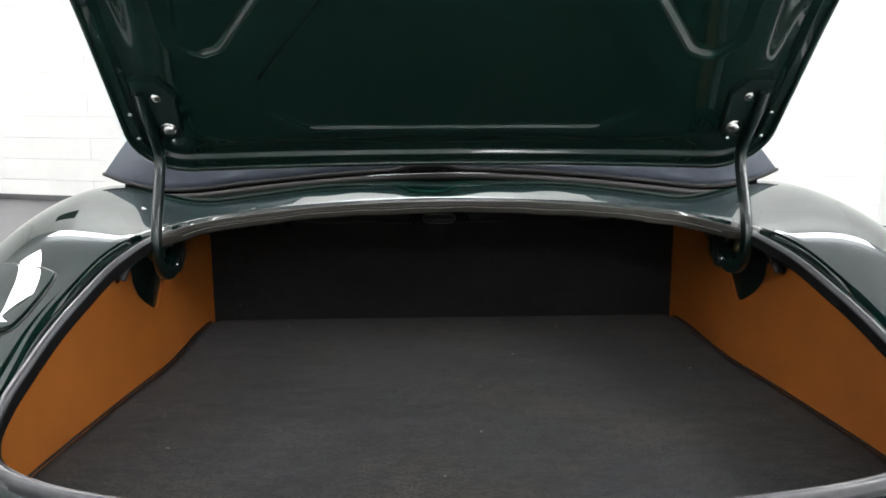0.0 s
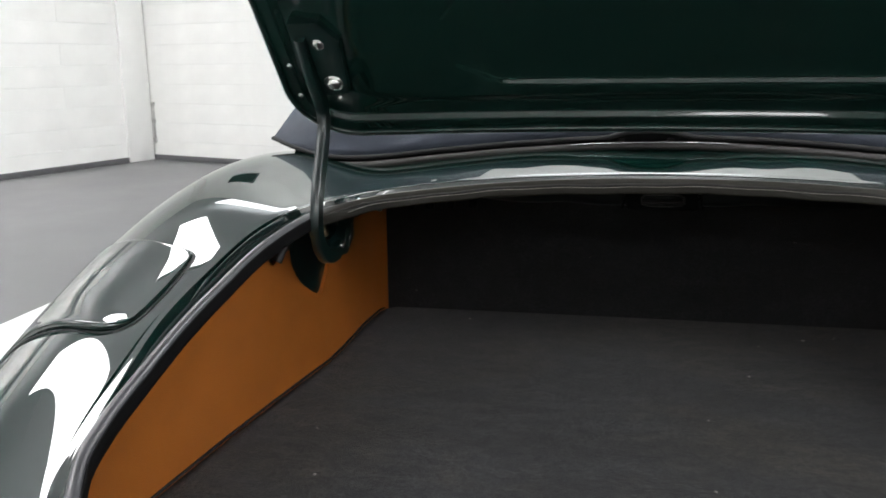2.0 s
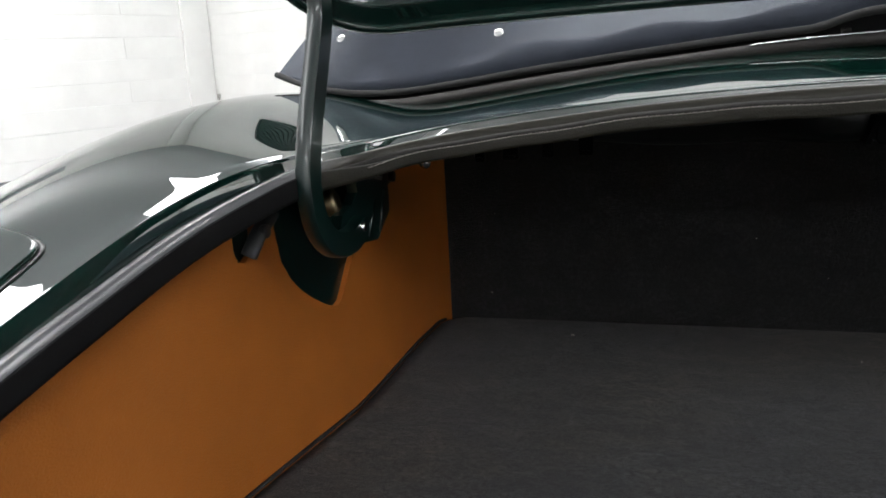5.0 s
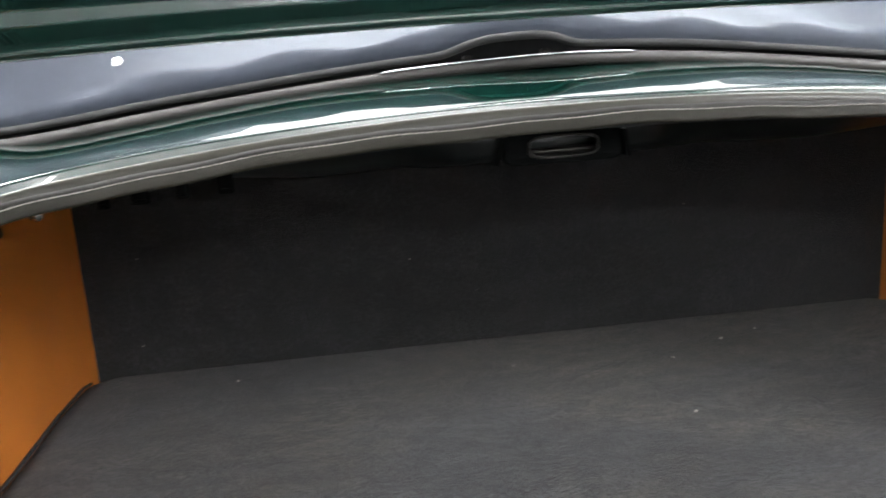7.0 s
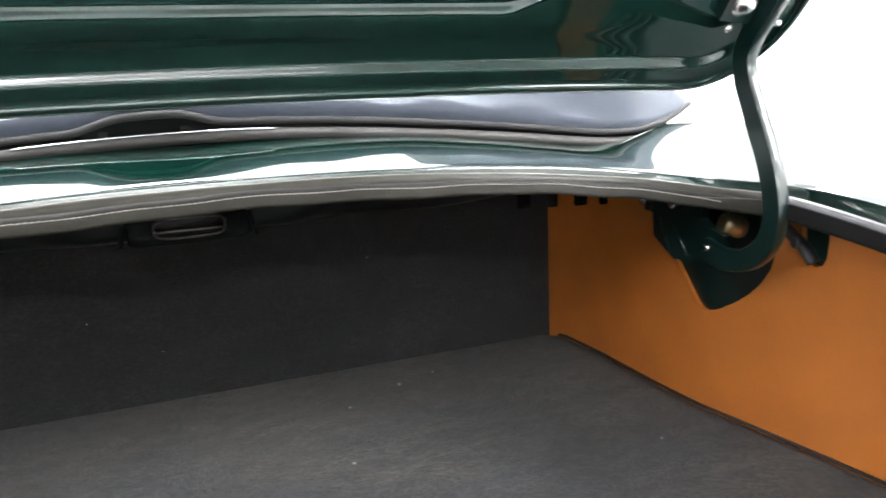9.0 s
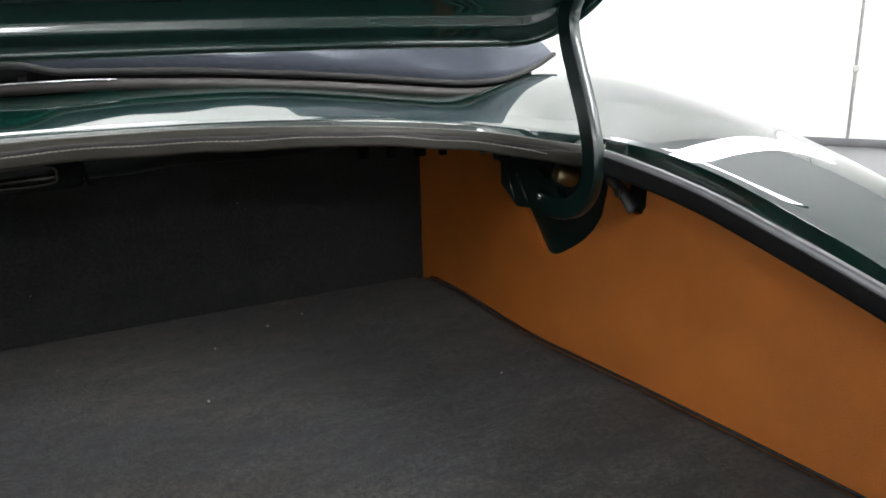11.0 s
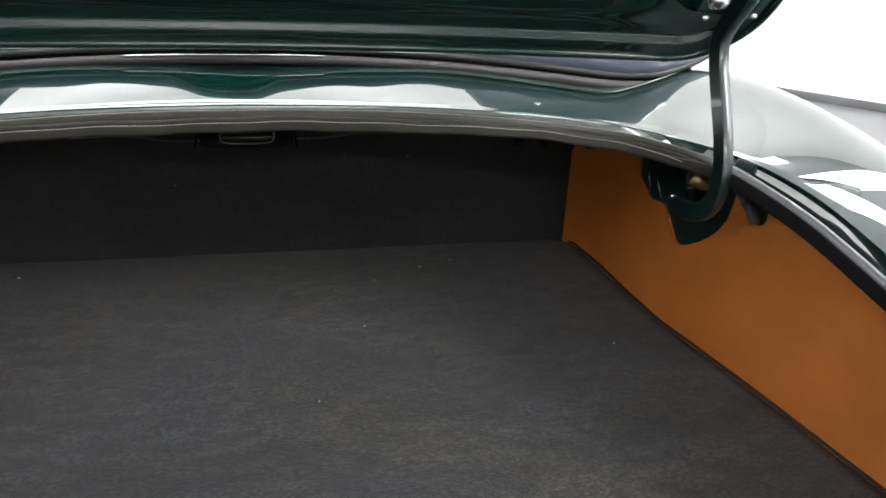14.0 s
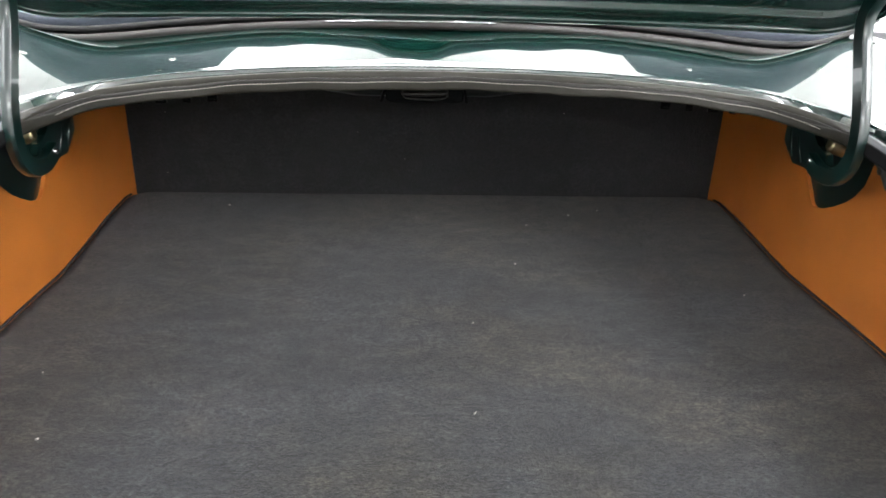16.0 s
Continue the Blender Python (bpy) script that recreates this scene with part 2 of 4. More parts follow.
# For the unseen end wall; white picked to bounce light into the boot.
BOUNCEWALL = material("bounce_wall_paint", (0.74, 0.74, 0.73), 0.6, vary=0.1, scale=3)
# Glow of the fill lamps added behind the car.
FILL_LOW = glow("fill_diffuser_dim", (0.96, 0.98, 1.0), 5.0)
FILL_SIDE = glow("fill_diffuser_side", (0.97, 0.98, 1.0), 13.0)
FILL_END = glow("fill_diffuser_end", (0.97, 0.98, 1.0), 13.0)
LAMP = glow("lamp_diffuser", (0.98, 0.98, 0.985), 14.0)
# Glow of the lamps added to brighten the walls.
FILL_WALL = glow("fill_diffuser_wall", (0.99, 0.98, 0.97), 78.0)
FILL_WASH = glow("fill_diffuser_wash", (0.95, 0.98, 1.0), 7.0)

# ---------- garage ----------
def shop(ob):
    ob.matrix_world = SHOP @ ob.matrix_world
    return ob


floor = shop(part("floor", box_bm(ROOM_X0 - 0.2, ROOM_X1 + 0.2, ROOM_Y0 - 0.2, ROOM_Y1 + 0.2, -0.2, 0.0), FLOORGREY, smooth=False))
tagged(floor, "smooth grey painted concrete garage floor", "floor", kind="structure")
bay = part("bay_sheet", box_bm(-2.44, 2.44, -3.4, 2.3, 0.0, 0.012, 0.004), BAYWHITE, smooth=False)
tagged(bay, "clean white sheet laid under the car", "floor sheet")
for nm, b in (("wall_front", (ROOM_X0 - 0.2, ROOM_X1 + 0.2, ROOM_Y0 - 0.2, ROOM_Y0)), ("wall_right", (ROOM_X1, ROOM_X1 + 0.2, ROOM_Y0, ROOM_Y1)),
              ("wall_back", (ROOM_X0 - 0.2, ROOM_X1 + 0.2, ROOM_Y1 + 0.012, ROOM_Y1 + 0.2)), ("wall_left", (ROOM_X0 - 0.2, ROOM_X0 - 0.012, ROOM_Y0, ROOM_Y1 + 0.012))):
    w = shop(part(nm, box_bm(*b, 0, ROOM_H), BOUNCEWALL if nm == "wall_front" else WHITE, smooth=False))
    tagged(w, "unseen end wall, whitened to throw light into the boot" if nm == "wall_front" else "white painted boarded wall of the garage", "wall", kind="structure")
ceiling = shop(part("ceiling", box_bm(ROOM_X0 - 0.2, ROOM_X1 + 0.2, ROOM_Y0 - 0.2, ROOM_Y1 + 0.2, ROOM_H, ROOM_H + 0.2), CEIL, smooth=False))
tagged(ceiling, "plain pale grey painted garage ceiling", "ceiling", kind="structure")


def skirting(x0, x1, y0, y1):
    b = shop(part("baseboard", box_bm(x0, x1, y0, y1, 0, 0.055, 0.004), SKIRT))
    tagged(b, "low dark grey skirting strip along the wall", "baseboard", kind="structure")


# a wall set slantwise closes the far corner
SLANT = pose(4.675, 2.77, 0, 0, 0, math.degrees(math.atan2(-3.14, 2.45)))
w = part("wall_slant", box_bm(-2.1, 3.2, 0.0, .15, 0, ROOM_H), WHITEPLAIN, smooth=False)
w.matrix_world = SLANT
tagged(w, "plain white painted wall set slantwise in the garage", "wall", kind="structure")
b = part("baseboard", box_bm(-2.1, 3.2, -.016, .004, 0, .055, 0.004), SKIRT)
b.matrix_world = SLANT
tagged(b, "low dark grey skirting strip along the wall", "baseboard", kind="structure")
skirting(ROOM_X0, ROOM_X1, ROOM_Y1 - 0.018, ROOM_Y1 + 0.004)
skirting(ROOM_X0 - 0.004, ROOM_X0 + 0.018, ROOM_Y0, ROOM_Y1 - 0.02)
pilaster = shop(part("pilaster", box_bm(ROOM_X0 - 0.01, ROOM_X0 + 0.03, ROOM_Y1 - 0.36, ROOM_Y1 - 0.02, 0.0, ROOM_H, 0.006), WHITEPLAIN))
tagged(pilaster, "smooth white painted pilaster in the garage corner", "pilaster", kind="structure")


def conduit(x, y, z0, z1, r, mat, label, clips, wall=SHOP):
    base = new("conduit")
    base.matrix_world = wall @ pose(x, y, 0)
    part("pipe", cyl_bm((0, 0, z0), (0, 0, z1), r, 14), mat, base)
    for z in clips:
        part("clip", box_bm(-r * 1.8, r * 1.8, -r * 1.4, r * 1.6, z - 0.02, z + 0.02, 0.004), mat, base)
    tagged(base, label, "conduit")


conduit(ROOM_X0 + 0.05, ROOM_Y1 - 0.012, 0.18, 0.62, 0.008, PALEPIPE, "short grey pipe clipped into the white wall corner", (0.22, 0.42, 0.60))
conduit(0.10, -0.017, 0.056, ROOM_H, 0.010, PALEPIPE, "thin grey upright pipe on the white wall", (0.5, 1.5, 2.5), SLANT)


def wall_vent(x, z, w, h):
    base = new("wall_vent")
    base.matrix_world = SHOP @ pose(x, ROOM_Y1 - .002, z)
    part("backing", box_bm(-w / 2 + .01, w / 2 - .01, -.022, -.004, -h / 2 + .01, h / 2 - .01, .002), DARKVENT, base)
    for x0, x1, z0, z1 in ((-w / 2, w / 2, h / 2 - .025, h / 2), (-w / 2, w / 2, -h / 2, -h / 2 + .025), (-w / 2, -w / 2 + .025, -h / 2 + .026, h / 2 - .026), (w / 2 - .025, w / 2, -h / 2 + .026, h / 2 - .026)):
        part("frame", box_bm(x0, x1, -.05, 0, z0, z1, .003), DARKVENT, base)
    n = 9
    for k in range(n):
        zc = -h / 2 + .04 + (h - .08) * k / (n - 1)
        part("slat", box_bm(-w / 2 + .026, w / 2 - .026, -.042, -.026, zc - .006, zc + .006, .002), DARKVENT, base)
    tagged(base, "dark grey louvred vent high on the white wall", "vent")


wall_vent(-5.18, 3.66, 0.78, 0.36)


def offscreen_light(x, y, w, l, turn=0.0, lamp=None, z=3.23, skirt=0.0):
    """A light box hung so that its lower face is z over the floor."""
    base = new("offscreen_light")
    base.matrix_world = pose(x, y, ROOM_H, 0, 0, turn)
    d = z - ROOM_H
    part("diffuser", box_bm(-w / 2, w / 2, -l / 2, l / 2, d, d + .07, 0.012), lamp or LAMP, base, "lit opal diffuser")
    for ex in (-w / 2 - .012, w / 2 + .012):
        part("end_cap", box_bm(ex - .012, ex + .012, -l / 2, l / 2, d - .01, d + .08, 0.004), CEIL, base)
    for ex in (-w * .4, w * .4):
        part("hanger", cyl_bm((ex, 0, d + .07), (ex, 0, 0), .004, 8), STEEL, base)
    # Added blind plates keep this lamp's reflection off the car's wing.
    if skirt:
        part("shade", box_bm(w / 2 + .03, w / 2 + .042, -l / 2 - .9, l / 2 + .1, d - skirt, d + .12, .003), CEIL, base, "unseen blind added to hide the lamp from the wing")
        part("shade", box_bm(-w / 2 - .3, w / 2 + .027, -l / 2 - .912, -l / 2 - .90, d - skirt, d + .12, .003), CEIL, base)
    tagged(base, "lit white light box hung out of view", "ceiling light", group="ceiling lights")


offscreen_light(-1.45, 1.64, 1.7, 0.36, -53)
offscreen_light(-0.90, 0.20, 3.0, 0.26, -10)
offscreen_light(1.68, 0.80, 1.0, 0.16, 80)
offscreen_light(3.42, 1.80, 3.1, 0.40, 16)
# Unseen lamps added to whiten the walls and what the deck reflects.
offscreen_light(-5.0, 3.0, 0.3, 1.4, TURN, FILL_WALL, skirt=.30)
offscreen_light(0.01, 4.67, 6.6, 0.5, TURN, FILL_WASH, 4.45)
# Unseen fill lamps, added to brighten the leather and carpet of the boot.
offscreen_light(-3.0, -3.0, 1.2, 2.6, 0, FILL_LOW)
offscreen_light(3.0, -3.0, 1.2, 2.6, 0, FILL_SIDE)
offscreen_light(0.4, -7.14, 3.6, 0.5, TURN, FILL_END)
offscreen_light(-7.26, -2.44, 0.5, 3.4, TURN, FILL_END)
offscreen_light(5.70, -3.88, 0.5, 3.4, TURN, FILL_END)


# ---------- car: the rim of the boot ----------
car = new("car")
car.location = (0, 0, GROUND)
tagged(car, "dark green classic convertible with its boot lid open", "car")

HALF = [(0, -.309, .258), (.1, -.307, .256), (.2, -.302, .249), (.29, -.298, .239), (.35, -.306, .231), (.387, -.338, .224), (.409, -.40, .216),
        (.426, -.48, .2015), (.433, -.56, .1830), (.436, -.63, .1665), (.433, -.70, .151), (.428, -.76, .138), (.417, -.808, .126), (.387, -.848, .112), (.30, -.877, .101), (.15, -.893, .093), (0, -.898, .091)]
half = smooth_curve(HALF, 181)
RIM = np.vstack([half, (half[1:-1] * [-1, 1, 1])[::-1]])
NR = len(RIM)
tang = np.roll(RIM, -1, 0) - np.roll(RIM, 1, 0)
OUT = np.stack([-tang[:, 1], tang[:, 0], 0 * tang[:, 0]], 1)
OUT /= np.linalg.norm(OUT, axis=1)[:, None]
if OUT[0][1] < 0:
    OUT = -OUT


def dense(ys, vs):
    c = smooth_curve(list(zip(ys, vs)), 400)
    return np.maximum.accumulate(c[:, 0]), c[:, 1]


DECK = dense([-1.2, -1.0, -.898, -.85, -.80, -.76, -.70, -.63, -.57, -.49, -.41, -.33], [-.30, .0, .088, .102, .118, .132, .148, .163, .178, .199, .214, .226])
RIMX = dense([-.9, -.80, -.76, -.70, -.63, -.57, -.49, -.41, -.345, -.25, 0], [.40, .424, .431, .436, .437, .434, .425, .404, .384, .380, .380])


def deck(y):
    return np.interp(y, *DECK)


def rim_x(y):
    return np.interp(y, *RIMX)


def raw_skin(x, y):
    """Outer skin over the boot floor before it is faired; over the opening it runs on as the wing and the deck would."""
    x = np.abs(x)
    e = np.clip(y, -1.1, .3) + .4
    ec = np.maximum(e, -.22)
    q = np.maximum(0, -.22 - e)
    crest, xg = .246 + .157 * ec - .379 * ec * ec + .324 * (e - ec) - .20 * q * q, rim_x(y) + .016
    xc = np.maximum(.525 + .097 * e, xg + .04)
    yy = np.minimum(y, .3)
    # the deck climbs evenly from the boot edge to the hood cover
    dy = np.clip(y + .309, -.05, .2)
    swell = .28 * dy * (.104 + .16 * np.minimum(x, .40) - dy)
    flat = .258 + (yy + .309) * (.08 + .09 * np.exp(-(x / .22) ** 2)) + swell - .21 * np.minimum(x, .40) ** 2
    t = np.clip((xc - x) / (xc - xg), 0, 2.2)
    drop = np.where(t < 1, t ** 1.3, 1.3 * t - .3)
    fender = np.where(x < xc, crest - np.maximum(.004, .016 + .015 * q - .19 * q * q) * drop, crest - 5.67 * (x - xc) ** 2 - 16.9 * (x - xc) ** 4)
    a = np.maximum(sstep(xg - .08, xg - .005, x), sstep(-.90, -.84, y))
    b = sstep(.36, .60, x)
    front = np.where(x < xc, flat * (1 - b) + crest * b, fender + (flat - crest) * (1 - b))
    w = sstep(.40, .46, x)
    k = sstep(0, 1, (y + .46 + .08 * w) / (.17 + .17 * w))
    k = k + (1 - k) * sstep(xg, xg - .06, x) * sstep(-.56, -.40, y)
    return np.maximum((deck(y) * (1 - a) + fender * a) * (1 - k) + front * k - .24 * np.maximum(0, y - 1.5) ** 2, -.42)


def fair(H, cells):
    """Spreads each height over its neighbours, so that the curvature runs on evenly."""
    w = np.exp(-.5 * (np.arange(-3 * cells, 3 * cells + 1) / cells) ** 2)
    w /= w.sum()
    for ax in (0, 1):
        pad = [(3 * cells, 3 * cells) if i == ax else (0, 0) for i in (0, 1)]
        H = np.apply_along_axis(lambda r: np.convolve(r, w, "valid"), ax, np.pad(H, pad, "edge"))
    return H


FX, FY, FS = -1.0, -1.30, .005
HF = fair(raw_skin(*np.meshgrid(FX + FS * np.arange(401), FY + FS * np.arange(381), indexing="ij")), 5)


def skin(x, y):
    """Height of the faired outer skin over the boot floor."""
    x, y = np.broadcast_arrays(np.asarray(x, float), np.asarray(y, float))
    gx, gy = np.clip((x - FX) / FS, 1, 397.999), np.clip((y - FY) / FS, 1, 377.999)
    i, j = gx.astype(int), gy.astype(int)
    u, v = gx - i, gy - j

    def spline(p0, p1, p2, p3, q):
        # cubic B-spline: even curvature from cell to cell
        return ((1 - q) ** 3 * p0 + (3 * q ** 3 - 6 * q ** 2 + 4) * p1 + (-3 * q ** 3 + 3 * q ** 2 + 3 * q + 1) * p2 + q ** 3 * p3) / 6

    z = spline(*[spline(*[HF[i + m, j + n] for n in (-1, 0, 1, 2)], v) for m in (-1, 0, 1, 2)], u)
    far_z = raw_skin(x, y)
    w = sstep(.25, .5, y)
    return z * (1 - w) + far_z * w


gut = .0024 + .0066 * sstep(.30, .40, np.abs(RIM[:, 0])) + .004 * sstep(-.50, -.66, RIM[:, 1]) + .020 * sstep(-.7, -.82, RIM[:, 1]) * (1 - sstep(.30, .40, np.abs(RIM[:, 0])))
rows = [RIM - OUT * .004 + [0, 0, -.0085], RIM - OUT * .001 + [0, 0, -.0110], RIM + OUT * .0005 + [0, 0, -.0128]]
edge = RIM + OUT * gut[:, None]
def onskin(P, dz=0.0):
    Q = P.copy()
    Q[:, 2] = skin(P[:, 0], P[:, 1]) + dz
    return Q
lift = (onskin(edge)[:, 2] - RIM[:, 2] + .0130)[:, None] * [0, 0, 1]
for f, h in ((.08, 0), (.22, .16), (.40, .40), (.58, .63), (.75, .83), (.89, .965)):
    rows.append(RIM + OUT * gut[:, None] * f + [0, 0, -.0130] + lift * h)
rows.append(onskin(edge + OUT * .0005, -.0006))
rows.append(onskin(edge + OUT * .0040, -.0001))
start = edge + OUT * .007
far = RIM.copy()
ang = np.arctan2(RIM[:, 0], RIM[:, 1] + .55)
for i in range(NR):
    d = np.array([math.sin(ang[i]), math.cos(ang[i])])
    ly = 3.2 if d[1] > 0 else .52
    p = 7.0 if d[1] > 0 else 4.0
    s = (abs(d[0] / .80) ** p + abs(d[1] / ly) ** p) ** (-1 / p)
    far[i, :2] = np.array([0, -.55]) + d * s
way = np.linalg.norm((far - start)[:, :2], axis=1)
near = np.minimum(.24, way * .75)
for k in range(76):
    t = (near * k / 75 / way)[:, None]
    rows.append(onskin(start * (1 - t) + far * t))
for k in range(1, 41):
    t = ((near + (way - near) * (k / 40) ** 1.5) / way)[:, None]
    rows.append(onskin(start * (1 - t) + far * t))
rows.append(far * [1, 1, 0] + [0, 0, -.44])
bm = grid_bm(rows, close_v=True)
bmesh.ops.recalc_face_normals(bm, faces=bm.faces[:])
body = part("body", bm, PAINT, car, "glossy dark green painted rear body")

# seal: wide and flat along the front edge, narrower down the sides
WF = 1 - .45 * sstep(-.31, -.40, RIM[:, 1])
FRONT = [i for i in list(range(NR // 2, NR)) + list(range(NR // 2)) if RIM[i, 1] > -.385]
BACK = [i for i in range(NR) if RIM[i, 1] <= -.385]
BACK = [FRONT[-1]] + BACK + [FRONT[0]]


WAVE = .0007 * np.sin(RIM[:, 0] * 31 + 1) + .0004 * np.sin(RIM[:, 0] * 83)


def ring(front, side, keep=None, wave=0.0):
    """A strip round the opening; each profile gives (inwards, up), one for the front edge and one for the sides."""
    w = ((WF - .55) / .45)[:, None]
    rows = []
    for (a, b), (c, d) in zip(front, side):
        rows.append(RIM - OUT * (a * w + c * (1 - w)) + np.array([0, 0, 1.]) * (b * w + d * (1 - w) + wave * WAVE[:, None] * w))
    if keep:
        rows = [r[keep] for r in rows]
    bm = grid_bm(rows, close_u=True, close_v=not keep)
    bmesh.ops.recalc_face_normals(bm, faces=bm.faces[:])
    return bm


SEAL_FRONT = [(.000, -.018), (.000, -.0062), (.0010, -.0040), (.0029, -.0030), (.005, -.0040), (.0062, -.0078), (.0062, -.018)]
SEAL_SIDE = [(.000, -.013), (-.0006, .0002), (.0026, .0030), (.0058, .0018), (.0068, -.0004), (.0082, .0008), (.0094, -.006)]
seal = part("seal", ring(SEAL_FRONT, SEAL_SIDE, FRONT), RUBBER, car, "grey rubber boot seal with a rounded bead")
part("side_bead", ring(SEAL_FRONT, SEAL_SIDE, BACK), SIDESEAL, seal, "shiny rubber bead along the sides, highlights in its pale colour")
part("bead", ring([(.0084, -.018), (.0086, -.0104), (.0097, -.0080), (.0117, -.0076), (.0133, -.0112), (.0133, -.018)],
                  [(.0080, -.012), (.0081, -.005), (.0084, -.004), (.0088, -.004), (.0092, -.005), (.0092, -.012)], wave=1.0), BEAD, seal, "brown-grey rubber bead")
STRIP = [(.0150, -.0165), (.0160, -.0120), (.0172, -.0106), (.0186, -.0114), (.0206, -.0160), (.0208, -.0180), (.0196, -.0180), (.0175, -.015), (.0150, -.0165)]
LIP = [(.0090, -.006), (.0092, -.0015), (.0098, -.0008), (.0106, -.002), (.0110, -.012), (.0106, -.0145), (.0096, -.0145), (.0094, -.008), (.0090, -.008)]
part("rubber_lip", ring(STRIP, LIP, BACK), DARKRUBBER, seal, "dark rubber lip")
part("trim_strip", ring(STRIP, LIP, FRONT, wave=1.0), FLAP, seal, "grey cloth trim strip with pale stitching")
# pale stitches along the trim strip
bm = bmesh.new()
for i in range(0, NR):
    if RIM[i, 1] < -.34:
        continue
    p0, p1 = RIM[i], RIM[(i + 1) % NR]
    for q in (0.2, 0.7):
        c = p0 * (1 - q) + p1 * q + OUT[i] * -.0178 + np.array([0, 0, -.0108 + WAVE[i]])
        d = (p1 - p0) / np.linalg.norm(p1 - p0)
        a, b = c - d * .0016, c + d * .0016
        u, o = np.array([0, 0, .0005]), OUT[i] * .0004
        vs_ = [bm.verts.new(v) for v in (a - o, a + o, b + o, b - o, a - o + u, a + o + u, b + o + u, b - o + u)]
        for f_ in ((4, 5, 6, 7), (0, 1, 5, 4), (1, 2, 6, 5), (2, 3, 7, 6), (3, 0, 4, 7)):
            bm.faces.new([vs_[k] for k in f_])
tagged(part("stitching", bm, THREAD, seal, "pale thread stitches"), kind="stuff")

# cross member and latch under the front edge
def bar_y(x):
    return -.285 + .10 * x * x


xs = np.linspace(-.33, .33, 81)
rows = []
for x in xs:
    # upright beside the latch, leaning under the edge further out
    lean = .026 * float(sstep(.06, .12, abs(x + .019))) + .0012 * math.sin(x * 47)
    y0, z0 = bar_y(x) + .008, .2165 - .16 * x * x + .014 * float(sstep(.16, .30, abs(x)))
    rows.append([(x, y0 + dy + lean * f, z0 + dz) for dy, dz, f in ((.0, .024, 0), (.0, .0175, .15), (.0, .0075, .8), (.0012, .0045, .95), (.0045, .0018, 1), (.010, .0, 1), (.030, .0005, 1), (.046, .004, 1), (.050, .024, 1))])
bm = grid_bm(rows)
geo = bmesh.ops.extrude_face_region(bm, geom=bm.faces[:])
bmesh.ops.translate(bm, vec=(0, .002, .002), verts=[v for v in geo["geom"] if isinstance(v, bmesh.types.BMVert)])
bmesh.ops.recalc_face_normals(bm, faces=bm.faces[:])
member = part("cross_member", bm, MEMBER, car, "glossy dark green cross member under the boot edge")


def oval(cx, cz, w, h, y, n=48, power=.55):
    return [(cx + w * math.copysign(abs(math.cos(a)) ** power, math.cos(a)), y, cz + h * math.copysign(abs(math.sin(a)) ** power, math.sin(a))) for a in np.linspace(0, 2 * math.pi, n + 1)[:-1]]


LX, LZ = -.0185, .2262
loops = [oval(LX, LZ, .0405, .0115, -.2800, power=.3), oval(LX, LZ, .0405, .0115, -.2872, power=.3), oval(LX, LZ, .0395, .0106, -.2882, power=.3),
         oval(LX, LZ, .0250, .0078, -.2882), oval(LX, LZ, .0238, .0068, -.2872), oval(LX, LZ, .0238, .0068, -.2800)]
bm = grid_bm(loops, close_u=True, close_v=True)
bmesh.ops.recalc_face_normals(bm, faces=bm.faces[:])
latch = split_sharp(part("latch_plate", bm, GLOSSBLACK, car, "dark latch plate with an oval slot"), 40)
part("striker_bar", cyl_bm((LX - .024, -.2805, .2222), (LX + .024, -.2805, .2226), .0022, 14, bevel=.0006), WORNSTEEL, latch, "worn steel striker bar in the slot")
part("latch_ring", sweep_bm(oval(LX, LZ - .0002, .0232, .0068, -.2886), [(.0009 * math.cos(a), .0009 * math.sin(a)) for a in np.linspace(0, 6.283, 9)[:-1]], (0, 1, 0), closed=True), WORNSTEEL, latch, "worn dull latch ring")
for fx, tilt in ((-.060, -.005), (.0195, .004)):
    bm = bmesh.new()
    bm.faces.new([bm.verts.new((fx + q * tilt, y, z)) for y, z, q in ((-.2905, .2165, 1), (-.2935, .2345, 0), (-.2700, .2345, 0), (-.2700, .2165, 1))])
    geo = bmesh.ops.extrude_face_region(bm, geom=bm.faces[:])
    bmesh.ops.translate(bm, vec=(.0030, 0, 0), verts=[v for v in geo["geom"] if isinstance(v, bmesh.types.BMVert)])
    bmesh.ops.recalc_face_normals(bm, faces=bm.faces[:])
    part("latch_cheek", bm, GLOSSBLACK, latch, smooth=False)

# ---------- boot interior ----------
SIDE_Y = [.0, -.03, -.1, -.2, -.26, -.32, -.4, -.5, -.6, -.7, -.8, -.9]
SIDE_X = [.420, .428, .432, .432, .434, .443, .454, .466, .476, .484, .490, .492]
def side_x(y):
    return np.interp(-np.asarray(y), [-v for v in SIDE_Y], SIDE_X)

def carpet_w(y):
    r = .03
    return float(side_x(y)) - .0034 - (r - math.sqrt(max(0, r * r - (r + y) ** 2)) if y > -r else 0)


ys = np.r_[np.linspace(.0, -.03, 12), np.linspace(-.04, -.88, 58)]
rows = []
for u in np.linspace(-1, 1, 61):
    r = []
    for y in ys:
        w = carpet_w(y)
        x = u * w
        ed = w - abs(x)
        z = -.003 * max(0, 1 - ed / .006) ** 2 - .010 * max(0, 1 - (-y) / .015) ** 2
        z -= max(0, -y - .80) * .1
        r.append((x, y, z))
    rows.append(r)
bm = grid_bm(rows)
bmesh.ops.recalc_face_normals(bm, faces=bm.faces[:])
geo = bmesh.ops.extrude_face_region(bm, geom=bm.faces[:])
bmesh.ops.translate(bm, vec=(0, 0, -.03), verts=[v for v in geo["geom"] if isinstance(v, bmesh.types.BMVert)])
